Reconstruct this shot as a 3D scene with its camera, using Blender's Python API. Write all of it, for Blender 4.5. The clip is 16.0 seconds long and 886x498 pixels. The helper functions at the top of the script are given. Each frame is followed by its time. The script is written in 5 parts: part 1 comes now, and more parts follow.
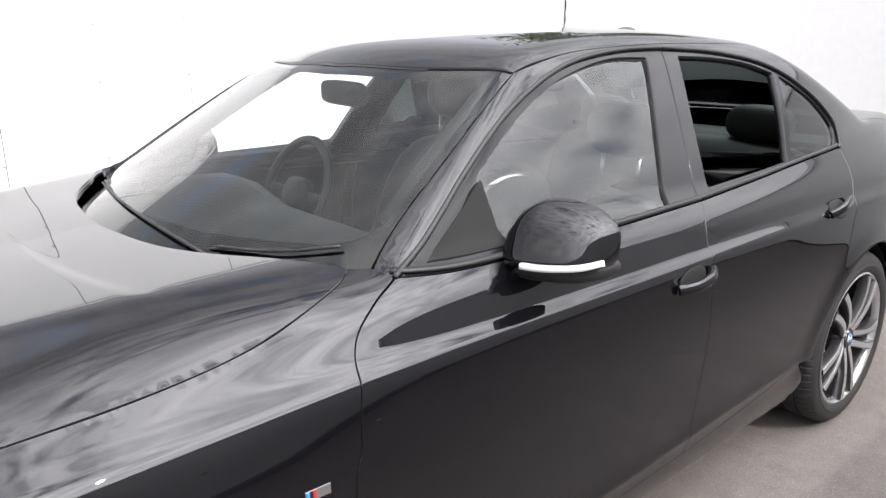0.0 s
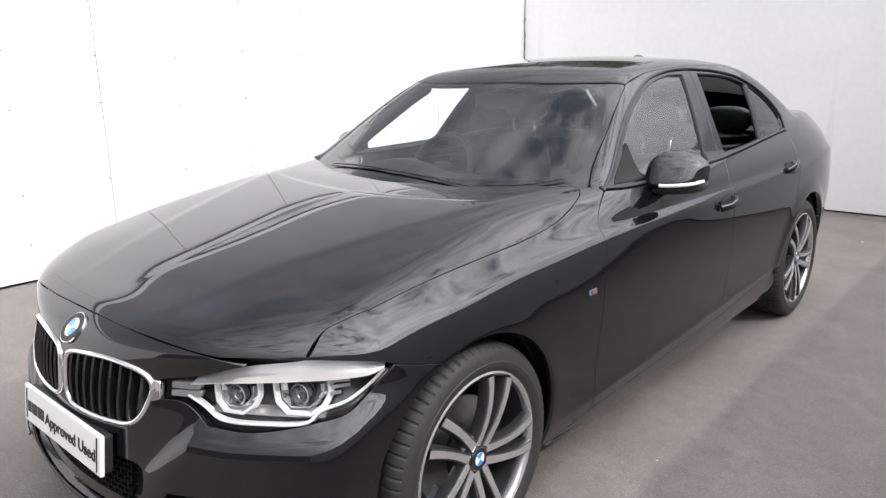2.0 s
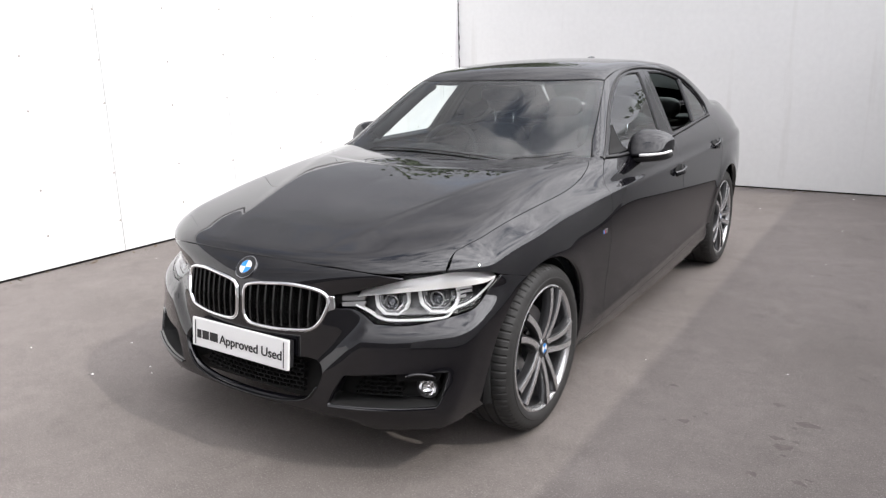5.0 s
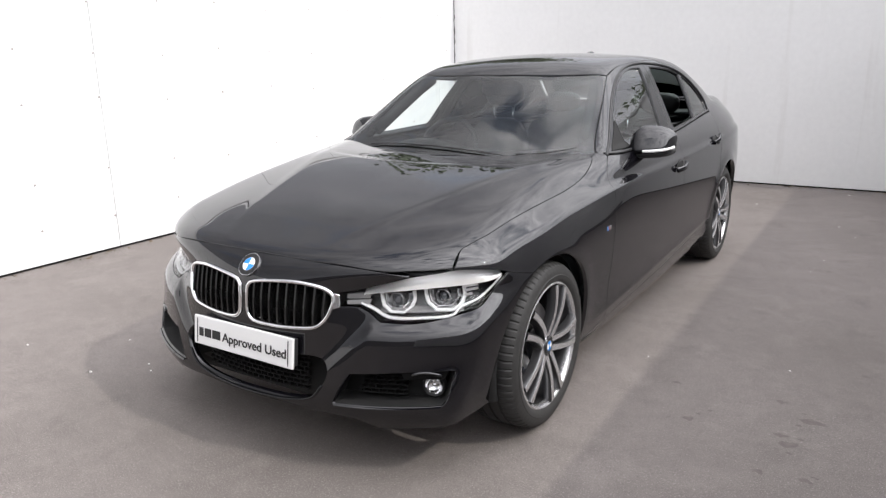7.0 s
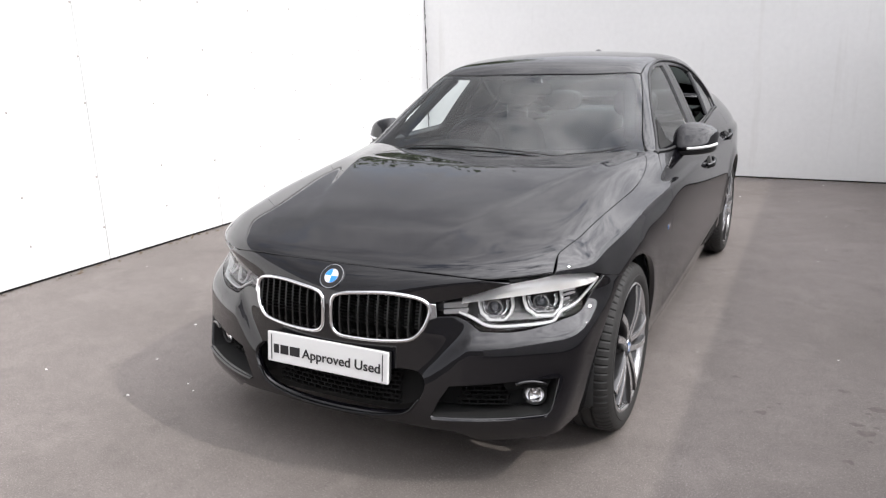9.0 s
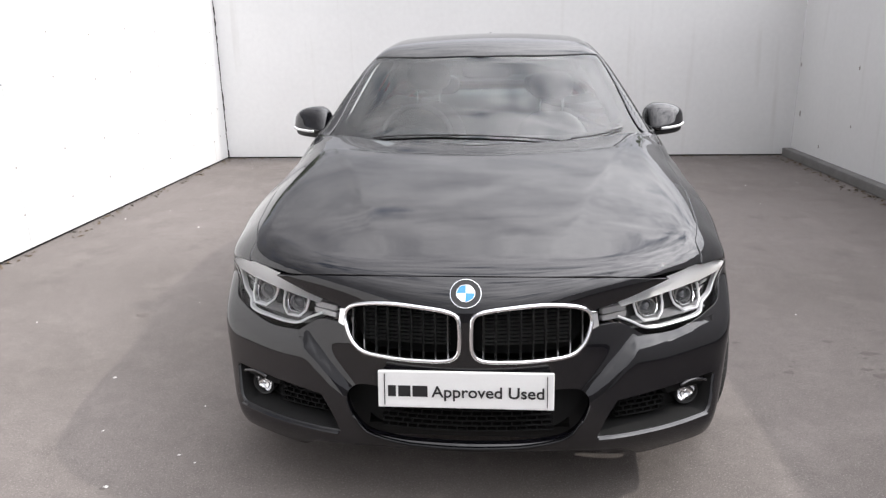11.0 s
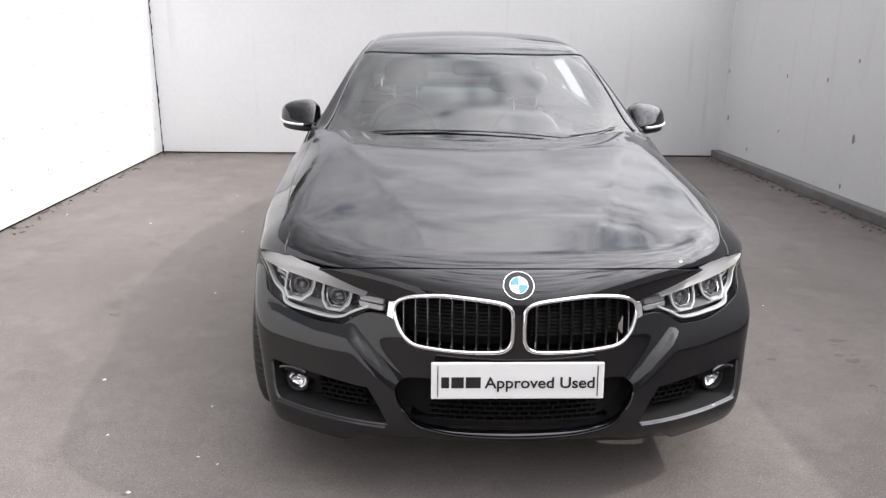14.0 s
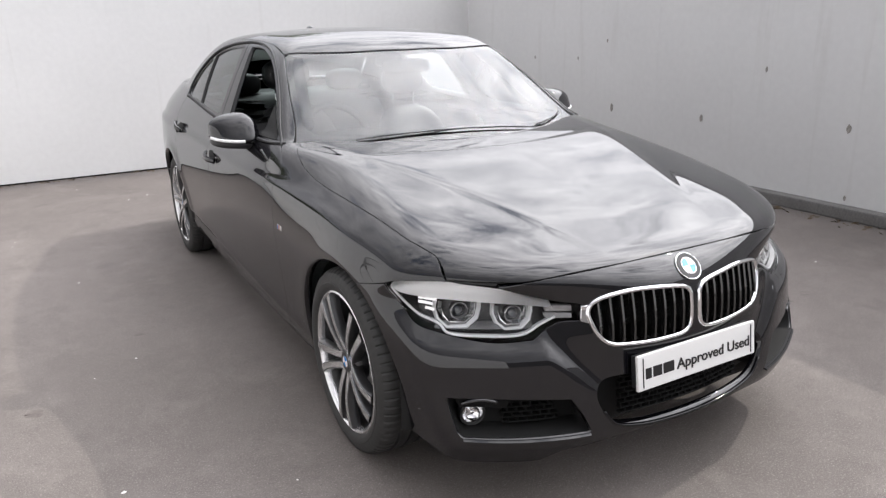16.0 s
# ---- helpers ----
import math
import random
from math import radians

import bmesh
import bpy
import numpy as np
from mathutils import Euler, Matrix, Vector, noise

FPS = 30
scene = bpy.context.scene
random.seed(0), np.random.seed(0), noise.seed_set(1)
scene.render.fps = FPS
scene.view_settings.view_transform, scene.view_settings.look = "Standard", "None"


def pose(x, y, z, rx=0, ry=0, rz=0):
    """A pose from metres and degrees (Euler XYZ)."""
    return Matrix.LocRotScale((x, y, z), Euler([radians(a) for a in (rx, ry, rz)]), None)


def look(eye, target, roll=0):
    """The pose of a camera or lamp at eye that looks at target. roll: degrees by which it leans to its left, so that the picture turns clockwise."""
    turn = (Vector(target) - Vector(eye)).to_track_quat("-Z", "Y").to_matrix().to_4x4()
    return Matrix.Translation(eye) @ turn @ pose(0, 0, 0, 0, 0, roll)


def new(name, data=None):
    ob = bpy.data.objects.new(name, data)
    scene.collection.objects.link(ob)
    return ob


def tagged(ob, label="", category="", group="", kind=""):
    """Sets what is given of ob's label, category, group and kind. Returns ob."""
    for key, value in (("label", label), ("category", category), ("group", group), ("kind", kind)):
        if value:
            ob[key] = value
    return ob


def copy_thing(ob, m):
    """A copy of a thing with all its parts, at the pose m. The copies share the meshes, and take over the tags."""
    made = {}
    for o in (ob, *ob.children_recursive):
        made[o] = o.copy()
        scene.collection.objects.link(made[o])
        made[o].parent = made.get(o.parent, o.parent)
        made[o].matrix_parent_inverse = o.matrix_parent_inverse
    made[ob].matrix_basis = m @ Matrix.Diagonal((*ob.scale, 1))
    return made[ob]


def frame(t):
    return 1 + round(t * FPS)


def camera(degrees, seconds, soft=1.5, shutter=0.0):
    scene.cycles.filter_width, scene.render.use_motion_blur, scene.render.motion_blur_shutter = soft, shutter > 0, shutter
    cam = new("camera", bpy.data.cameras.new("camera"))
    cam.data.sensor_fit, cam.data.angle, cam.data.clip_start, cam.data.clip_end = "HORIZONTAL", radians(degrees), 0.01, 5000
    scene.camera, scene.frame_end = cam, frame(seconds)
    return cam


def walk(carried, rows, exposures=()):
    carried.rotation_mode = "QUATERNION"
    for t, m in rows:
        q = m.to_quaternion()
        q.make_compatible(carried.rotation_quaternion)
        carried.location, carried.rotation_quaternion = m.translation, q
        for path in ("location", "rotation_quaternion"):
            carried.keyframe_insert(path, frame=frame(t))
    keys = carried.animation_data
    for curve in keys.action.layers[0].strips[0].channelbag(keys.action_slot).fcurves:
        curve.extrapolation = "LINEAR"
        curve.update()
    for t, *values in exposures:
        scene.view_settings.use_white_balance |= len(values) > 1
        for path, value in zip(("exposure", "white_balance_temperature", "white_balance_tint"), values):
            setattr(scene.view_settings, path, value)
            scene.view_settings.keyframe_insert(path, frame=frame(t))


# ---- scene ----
cam = camera(62.6, 16.0, soft=1.3)
PATH = [
    (0, (1.794, 0.032, 1.385), (0.336, 1.286, 0.838), 0.1),
    (0.5, (1.874, -0.314, 1.395), (0.463, 1.004, 0.873), 0.0),
    (1, (1.902, -0.72, 1.389), (0.554, 0.667, 0.88), -0.5),
    (1.5, (2.002, -1.033, 1.392), (0.67, 0.376, 0.899), -0.6),
    (2, (2.024, -1.426, 1.4), (0.729, 0.017, 0.912), -0.9),
    (2.5, (2.003, -1.759, 1.413), (0.761, -0.271, 0.918), -0.7),
    (3, (2.058, -2.041, 1.392), (0.858, -0.523, 0.887), -0.8),
    (3.5, (2.015, -2.314, 1.401), (0.884, -0.748, 0.882), -1.6),
    (4, (2.005, -2.435, 1.428), (0.922, -0.83, 0.929), -1.8),
    (4.2, (2.034, -2.437, 1.436), (0.956, -0.827, 0.938), -1.3),
    (6.5, (2.013, -2.435, 1.409), (0.937, -0.824, 0.91), -1.7),
    (7, (1.978, -2.444, 1.435), (0.922, -0.825, 0.922), -1.2),
    (7.5, (1.998, -2.428, 1.415), (0.928, -0.814, 0.913), -1.8),
    (8, (1.997, -2.391, 1.412), (0.905, -0.791, 0.915), -1.9),
    (8.5, (1.821, -2.496, 1.4), (0.773, -0.866, 0.904), -1.6),
    (9, (1.477, -2.646, 1.453), (0.569, -0.942, 0.933), -1.8),
    (9.5, (1.111, -2.662, 1.441), (0.363, -0.88, 0.928), -2.6),
    (11.8, (-0.081, -2.706, 1.439), (-0.12, -0.791, 0.863), -0.2),
    (12, (-0.065, -2.724, 1.433), (-0.112, -0.808, 0.86), -0.0),
    (12.5, (-0.051, -2.727, 1.438), (-0.086, -0.812, 0.86), 0.1),
    (13, (-0.048, -2.718, 1.431), (-0.083, -0.801, 0.863), -0.3),
    (13.5, (-0.082, -2.701, 1.431), (-0.101, -0.786, 0.853), 0.8),
    (14, (-0.299, -2.705, 1.428), (-0.227, -0.79, 0.857), 0.8),
    (14.5, (-0.598, -2.696, 1.451), (-0.384, -0.79, 0.886), -1.4),
    (15, (-0.926, -2.54, 1.453), (-0.48, -0.675, 0.886), -1.0),
    (15.5, (-1.368, -2.396, 1.457), (-0.634, -0.626, 0.882), -1.1),
    (16, (-1.695, -2.175, 1.45), (-0.758, -0.511, 0.855), -1.3),
]
walk(cam, [(t, look(eye, target, roll)) for t, eye, target, roll in PATH], exposures=[(0, .15), (1.0, .02), (2.5, -.25), (4, -.3), (16, -.25)])

# ---- light: clear sky with broken cloud, sun from the car's left rear ----
SUN = Vector((0.70, 0.07, 0.71)).normalized()
sun_data = bpy.data.lights.new("sun", "SUN")
sun_data.energy, sun_data.angle, sun_data.color = 2.3, radians(0.6), (1.0, 0.95, 0.88)
sun = new("sun", sun_data)
sun.matrix_world = look(SUN * 30, (0, 0, 0))

world = bpy.data.worlds.new("sky")
scene.world = world
world.use_nodes = True


def wire(nt, a, out, b, inp):
    nt.links.new(a.outputs[out], b.inputs[inp])


def build_sky():
    nt = world.node_tree
    nt.nodes.clear()
    N = nt.nodes.new
    out, bg, sky = N("ShaderNodeOutputWorld"), N("ShaderNodeBackground"), N("ShaderNodeTexSky")
    sky.sky_type, sky.sun_disc = "NISHITA", False
    sky.sun_elevation, sky.sun_rotation = math.asin(SUN.z), math.atan2(SUN.x, SUN.y)
    sky.air_density, sky.dust_density = 1.0, 1.5
    co, mp = N("ShaderNodeTexCoord"), N("ShaderNodeMapping")
    mp.inputs["Scale"].default_value = (1.0, 1.35, 1.9)
    wire(nt, co, "Generated", mp, "Vector")
    big, fine = N("ShaderNodeTexNoise"), N("ShaderNodeTexNoise")
    for n, s, d, r in ((big, 4.2, 11, 0.60), (fine, 7.5, 9, 0.58)):
        n.inputs["Scale"].default_value, n.inputs["Detail"].default_value, n.inputs["Roughness"].default_value = s, d, r
        n.inputs["Distortion"].default_value = 0.35
        wire(nt, mp, "Vector", n, "Vector")
    cover, shade = N("ShaderNodeValToRGB"), N("ShaderNodeValToRGB")
    cover.color_ramp.elements[0].position, cover.color_ramp.elements[1].position = 0.34, 0.49
    cover.color_ramp.elements[0].color = (0.12, 0.12, 0.12, 1)
    shade.color_ramp.elements[0].position, shade.color_ramp.elements[1].position = 0.30, 0.75
    shade.color_ramp.elements[0].color, shade.color_ramp.elements[1].color = (3.5, 3.5, 3.75, 1), (7.4, 7.3, 7.5, 1)
    # the cloud thins out towards the zenith
    sep, thin, less = N("ShaderNodeSeparateXYZ"), N("ShaderNodeMapRange"), N("ShaderNodeMath")
    wire(nt, co, "Generated", sep, "Vector")
    wire(nt, sep, "Z", thin, "Value")
    thin.inputs["From Min"].default_value, thin.inputs["From Max"].default_value = 0.05, 0.95
    thin.inputs["To Min"].default_value, thin.inputs["To Max"].default_value = -0.10, 0.0
    less.operation = "SUBTRACT"
    wire(nt, big, "Fac", less, 0)
    wire(nt, thin, "Result", less, 1)
    wire(nt, less, "Value", cover, "Fac")
    wire(nt, fine, "Fac", shade, "Fac")
    mix = N("ShaderNodeMix")
    mix.data_type = "RGBA"
    wire(nt, cover, "Color", mix, "Factor")
    grey = N("ShaderNodeHueSaturation")
    grey.inputs["Saturation"].default_value = 0.7
    wire(nt, sky, "Color", grey, "Color")
    wire(nt, grey, "Color", mix, 6)
    # cloud glows towards the sun
    toward, near, glow, lit = N("ShaderNodeVectorMath"), N("ShaderNodeMapRange"), N("ShaderNodeMath"), N("ShaderNodeVectorMath")
    toward.operation, toward.inputs[1].default_value = "DOT_PRODUCT", SUN
    wire(nt, co, "Generated", toward, 0)
    wire(nt, toward, "Value", near, "Value")
    near.inputs["From Min"].default_value, near.inputs["From Max"].default_value = -0.3, 1.0
    near.inputs["To Min"].default_value, near.inputs["To Max"].default_value = 0.0, 1.0
    steep = N("ShaderNodeMath")
    steep.operation, steep.inputs[1].default_value = "POWER", 2.4
    wire(nt, near, "Result", steep, 0)
    glow.operation, glow.inputs[1].default_value, glow.inputs[2].default_value = "MULTIPLY_ADD", 5.0, 0.34
    wire(nt, steep, "Value", glow, 0)
    lit.operation = "SCALE"
    wire(nt, shade, "Color", lit, 0)
    wire(nt, glow, "Value", lit, "Scale")
    wire(nt, lit, "Vector", mix, 7)
    # pale haze low over the horizon
    low, veil = N("ShaderNodeMapRange"), N("ShaderNodeMix")
    wire(nt, sep, "Z", low, "Value")
    low.interpolation_type = "SMOOTHSTEP"
    low.inputs["From Min"].default_value, low.inputs["From Max"].default_value = 0.08, 0.72
    low.inputs["To Min"].default_value, low.inputs["To Max"].default_value = 0.75, 0.0
    veil.data_type = "RGBA"
    veil.inputs[7].default_value = (4.8, 4.85, 5.3, 1)
    wire(nt, low, "Result", veil, "Factor")
    wire(nt, mix, 2, veil, 6)
    wire(nt, veil, 2, bg, "Color")
    bg.inputs["Strength"].default_value = 0.265
    wire(nt, bg, "Background", out, "Surface")


build_sky()
scene.view_settings.exposure = 0.0


# ---- materials ----
def material(name, color, rough=0.5, metal=0.0, coat=0.0, spec=0.5, var=0.0, scale=20.0, bump=0.0, bump_scale=200.0, rough_var=0.0,
             piece=0.0, emit=0.0, coat_ior=1.5):
    """A surface with broad and fine variation of its colour, roughness and relief; scales are per metre."""
    m = bpy.data.materials.new(name)
    m.use_nodes = True
    nt = m.node_tree
    p = nt.nodes["Principled BSDF"]
    p.inputs["Base Color"].default_value = (*color, 1)
    p.inputs["Roughness"].default_value, p.inputs["Metallic"].default_value = rough, metal
    p.inputs["Coat Weight"].default_value, p.inputs["Coat Roughness"].default_value = coat, 0.012
    p.inputs["Coat IOR"].default_value = coat_ior
    p.inputs["Specular IOR Level"].default_value = spec
    if emit:
        p.inputs["Emission Color"].default_value, p.inputs["Emission Strength"].default_value = (*color, 1), emit
    co = nt.nodes.new("ShaderNodeTexCoord")
    if var or rough_var or piece:
        broad, fine = nt.nodes.new("ShaderNodeTexNoise"), nt.nodes.new("ShaderNodeTexNoise")
        broad.inputs["Scale"].default_value, broad.inputs["Detail"].default_value = scale, 6
        fine.inputs["Scale"].default_value, fine.inputs["Detail"].default_value = scale * 14, 4
        wire(nt, co, "Object", broad, "Vector")
        wire(nt, co, "Object", fine, "Vector")
        add = nt.nodes.new("ShaderNodeMath")
        add.operation = "ADD"
        wire(nt, broad, "Fac", add, 0)
        wire(nt, fine, "Fac", add, 1)
        if piece:
            info, sp = nt.nodes.new("ShaderNodeObjectInfo"), nt.nodes.new("ShaderNodeMath")
            sp.operation, sp.inputs[1].default_value = "MULTIPLY_ADD", piece
            wire(nt, info, "Random", sp, 0)
            wire(nt, add, 0, sp, 2)
            add = sp
        rng = nt.nodes.new("ShaderNodeMapRange")
        rng.inputs["From Min"].default_value, rng.inputs["From Max"].default_value = 0.6, 1.4 + piece
        rng.inputs["To Min"].default_value, rng.inputs["To Max"].default_value = 1 - var, 1 + var
        wire(nt, add, 0, rng, "Value")
        mul = nt.nodes.new("ShaderNodeVectorMath")
        mul.operation = "SCALE"
        mul.inputs[0].default_value = color
        wire(nt, rng, "Result", mul, "Scale")
        wire(nt, mul, "Vector", p, "Base Color")
        if rough_var:
            rr = nt.nodes.new("ShaderNodeMapRange")
            rr.inputs["From Min"].default_value, rr.inputs["From Max"].default_value = 0.6, 1.4
            rr.inputs["To Min"].default_value, rr.inputs["To Max"].default_value = max(0, rough - rough_var), min(1, rough + rough_var)
            wire(nt, add, 0, rr, "Value")
            wire(nt, rr, "Result", p, "Roughness")
    if bump:
        b, n = nt.nodes.new("ShaderNodeBump"), nt.nodes.new("ShaderNodeTexNoise")
        n.inputs["Scale"].default_value, n.inputs["Detail"].default_value = bump_scale, 5
        b.inputs["Strength"].default_value, b.inputs["Distance"].default_value = bump, 0.4 / bump_scale
        wire(nt, co, "Object", n, "Vector")
        wire(nt, n, "Fac", b, "Height")
        wire(nt, b, "Normal", p, "Normal")
    return m


def glass_material(name, tint, ior=1.5):
    """Thin sheet glass: tinted see-through, with a mirror sheen by the angle."""
    m = bpy.data.materials.new(name)
    m.use_nodes = True
    nt = m.node_tree
    nt.nodes.clear()
    out, mix, tr, gl, fr = [nt.nodes.new(k) for k in ("ShaderNodeOutputMaterial", "ShaderNodeMixShader", "ShaderNodeBsdfTransparent",
                                                     "ShaderNodeBsdfGlossy", "ShaderNodeFresnel")]
    tr.inputs["Color"].default_value = (*tint, 1)
    gl.inputs["Roughness"].default_value, gl.inputs["Color"].default_value = 0.0, (1, 1, 1, 1)
    fr.inputs["IOR"].default_value = ior
    wire(nt, fr, "Fac", mix, 0)
    wire(nt, tr, "BSDF", mix, 1)
    wire(nt, gl, "BSDF", mix, 2)
    wire(nt, mix, "Shader", out, "Surface")
    return m


PAINT = material("black_car_paint", (0.0025, 0.0023, 0.0036), 0.45, 0.0, 1.0, 0.02, var=0.25, scale=3.0, rough_var=0.05, coat_ior=1.6)
MESH = material("black_intake_mesh", (0.003, 0.003, 0.003), 0.75, spec=0.2, var=0.25, scale=15)
GLOSS = material("black_gloss_trim", (0.006, 0.006, 0.007), 0.12, spec=0.3, var=0.2, scale=8)
SATIN = material("black_plastic", (0.014, 0.014, 0.015), 0.5, var=0.25, scale=15, bump=0.15, bump_scale=900)
RUBBER = material("tyre_rubber", (0.019, 0.0185, 0.018), 0.7, var=0.35, scale=9, bump=0.25, bump_scale=700, rough_var=0.1)
DARK = material("dark_void", (0.004, 0.004, 0.004), 0.85, var=0.2, scale=12)
CHROME = material("chrome", (0.86, 0.86, 0.87), 0.07, 1.0, var=0.04, scale=12)
RIM_GREY = material("rim_grey_lacquer", (0.035, 0.035, 0.037), 0.28, 0.4, 0.5, var=0.12, scale=10)
RIM_FACE = material("rim_machined_face", (0.66, 0.66, 0.67), 0.27, 0.85, 0.3, var=0.10, scale=25)
BAR = material("grille_bar_black", (0.008, 0.008, 0.008), 0.25, coat=1.0, var=0.2, scale=20)
STEEL = material("brake_steel", (0.42, 0.42, 0.42), 0.35, 1.0, var=0.2, scale=30)
BLUE_CAL = material("caliper_blue", (0.03, 0.035, 0.05), 0.3, coat=0.4, var=0.1)
WHITE_PLATE = material("plate_white", (0.74, 0.74, 0.73), 0.35, coat=0.3, var=0.03, scale=12)
INK = material("plate_ink", (0.010, 0.010, 0.011), 0.45, var=0.1)
LAMP_WHITE = material("lamp_white_guide", (0.74, 0.75, 0.76), 0.18, 0.0, 0.8, var=0.06, scale=30)
LAMP_SILVER = material("lamp_reflector", (0.82, 0.82, 0.83), 0.14, 1.0, var=0.1, scale=30)
LAMP_DARK = material("lamp_bezel", (0.022, 0.022, 0.023), 0.22, var=0.2, scale=20)
LAMP_GREY = material("lamp_grey_trim", (0.34, 0.34, 0.345), 0.25, 0.5, var=0.15, scale=20)
BADGE_BLUE = material("badge_blue", (0.03, 0.25, 0.72), 0.15, coat=1.0, var=0.05)
BADGE_WHITE = material("badge_white", (0.80, 0.80, 0.80), 0.15, coat=1.0, var=0.03)
BADGE_RED = material("badge_red", (0.50, 0.02, 0.03), 0.2, coat=1.0, var=0.05)
AMBER_CLEAR = material("indicator_clear", (0.80, 0.80, 0.80), 0.12, 0.0, 1.0, var=0.06, scale=40)
RED_LAMP = material("tail_lamp_red", (0.20, 0.008, 0.010), 0.1, coat=1.0, var=0.15)
SEAT = material("black_leather", (0.016, 0.016, 0.017), 0.45, var=0.25, scale=14)
CABIN = material("cabin_plastic", (0.022, 0.022, 0.023), 0.6, var=0.2, scale=10)
HEADLINER = material("headliner_cloth", (0.10, 0.10, 0.10), 0.9, var=0.15, scale=25, bump=0.2, bump_scale=800)
MIRROR = material("mirror_silver", (0.85, 0.85, 0.86), 0.01, 1.0)
CLEAR = glass_material("windscreen_glass", (0.80, 0.88, 0.87), 1.7)
SIDE_GLASS = glass_material("side_glass", (0.70, 0.80, 0.78), 1.6)
PRIVACY = glass_material("privacy_glass", (0.34, 0.42, 0.40), 1.55)
LENS = glass_material("lamp_cover_glass", (0.96, 0.96, 0.96), 1.25)


def wall_material(name, color):
    """White painted sheet: broad grime, fine mottling, runs of dirt down the sheet."""
    m = material(name, color, 0.55, var=0.05, scale=1.3, bump=0.015, bump_scale=40, rough_var=0.1, piece=0.15)
    nt = m.node_tree
    p = nt.nodes["Principled BSDF"]
    co, mp, n, ramp, mix = [nt.nodes.new(k) for k in ("ShaderNodeTexCoord", "ShaderNodeMapping", "ShaderNodeTexNoise", "ShaderNodeValToRGB", "ShaderNodeMix")]
    mp.inputs["Scale"].default_value = (7, 7, 0.5)
    n.inputs["Scale"].default_value, n.inputs["Detail"].default_value = 1.0, 7
    ramp.color_ramp.elements[0].position, ramp.color_ramp.elements[1].position = 0.60, 0.85
    ramp.color_ramp.elements[1].color = (0.35, 0.35, 0.35, 1)
    mix.data_type = "RGBA"
    mix.inputs[7].default_value = (0.42, 0.40, 0.36, 1)
    wire(nt, co, "Object", mp, "Vector")
    wire(nt, mp, "Vector", n, "Vector")
    wire(nt, n, "Fac", ramp, "Fac")
    wire(nt, ramp, "Color", mix, "Factor")
    nt.links.new(p.inputs["Base Color"].links[0].from_socket, mix.inputs[6])
    wire(nt, mix, 2, p, "Base Color")
    return m


WALL_PAINT = wall_material("white_wall_paint", (0.72, 0.72, 0.715))
KERB_GREY = material("plinth_concrete", (0.16, 0.155, 0.15), 0.85, var=0.35, scale=5, bump=0.4, bump_scale=90)
DEBRIS = material("leaf_litter", (0.09, 0.065, 0.04), 0.9, var=0.5, scale=30)
BARK = material("bark", (0.09, 0.075, 0.06), 0.9, var=0.4, scale=12, bump=0.5, bump_scale=60)
LEAF = material("leaf_green", (0.06, 0.085, 0.03), 0.6, var=0.5, scale=9)
CORE_GREY = material("radiator_core", (0.06, 0.06, 0.058), 0.5, 0.3, var=0.2, scale=20)
REAR_GLASS = glass_material("rear_glass", (0.80, 0.93, 0.88), 1.5)
OIL = material("oil_stain", (0.098, 0.084, 0.076), 0.8, var=0.35, scale=40, bump=0.5, bump_scale=190)
SCRAP = material("pale_scrap", (0.62, 0.60, 0.57), 0.8, var=0.1)
STAIN = material("fixing_rust", (0.30, 0.28, 0.26), 0.7, var=0.4, scale=60)


def ground_material():
    m = material("worn_tarmac", (0.130, 0.113, 0.105), 0.88, var=0.16, scale=14, bump=0.7, bump_scale=190)
    nt = m.node_tree
    p = nt.nodes["Principled BSDF"]
    N = nt.nodes.new
    co = N("ShaderNodeTexCoord")
    last = p.inputs["Base Color"].links[0].from_socket
    for scale, detail, lo, hi, tint, strength in ((0.55, 10, 0.44, 0.66, (0.088, 0.075, 0.068), 0.85), (2.3, 10, 0.52, 0.72, (0.190, 0.167, 0.156), 0.55), (3.1, 10, 0.55, 0.68, (0.080, 0.069, 0.063), 0.55),
                                                  (11.0, 5, 0.66, 0.74, (0.085, 0.073, 0.066), 0.6), (75.0, 3, 0.54, 0.66, (0.085, 0.073, 0.067), 0.65),
                                                  (160.0, 2, 0.58, 0.68, (0.38, 0.36, 0.34), 0.45), (420.0, 2, 0.52, 0.70, (0.32, 0.30, 0.28), 0.45)):
        n, ramp, mix = N("ShaderNodeTexNoise"), N("ShaderNodeValToRGB"), N("ShaderNodeMix")
        n.inputs["Scale"].default_value, n.inputs["Detail"].default_value, n.inputs["Roughness"].default_value = scale, detail, 0.66
        n.inputs["Distortion"].default_value = 0.15
        ramp.color_ramp.elements[0].position, ramp.color_ramp.elements[1].position = lo, hi
        ramp.color_ramp.elements[1].color = (strength, strength, strength, 1)
        mix.data_type = "RGBA"
        mix.inputs[7].default_value = (*tint, 1)
        wire(nt, co, "Object", n, "Vector")
        wire(nt, n, "Fac", ramp, "Fac")
        wire(nt, ramp, "Color", mix, "Factor")
        nt.links.new(last, mix.inputs[6])
        last = mix.outputs[2]
    nt.links.new(last, p.inputs["Base Color"])
    return m


TARMAC = ground_material()


# ---- mesh helpers ----
def mesh_of(name, verts, faces, normals=None, smooth=True):
    me = bpy.data.meshes.new(name)
    me.from_pydata([tuple(map(float, v)) for v in verts], [], [tuple(map(int, f)) for f in faces])
    me.update()
    if smooth:
        me.shade_smooth()
    if normals is not None:
        me.normals_split_custom_set_from_vertices([tuple(map(float, n)) for n in normals])
    return me


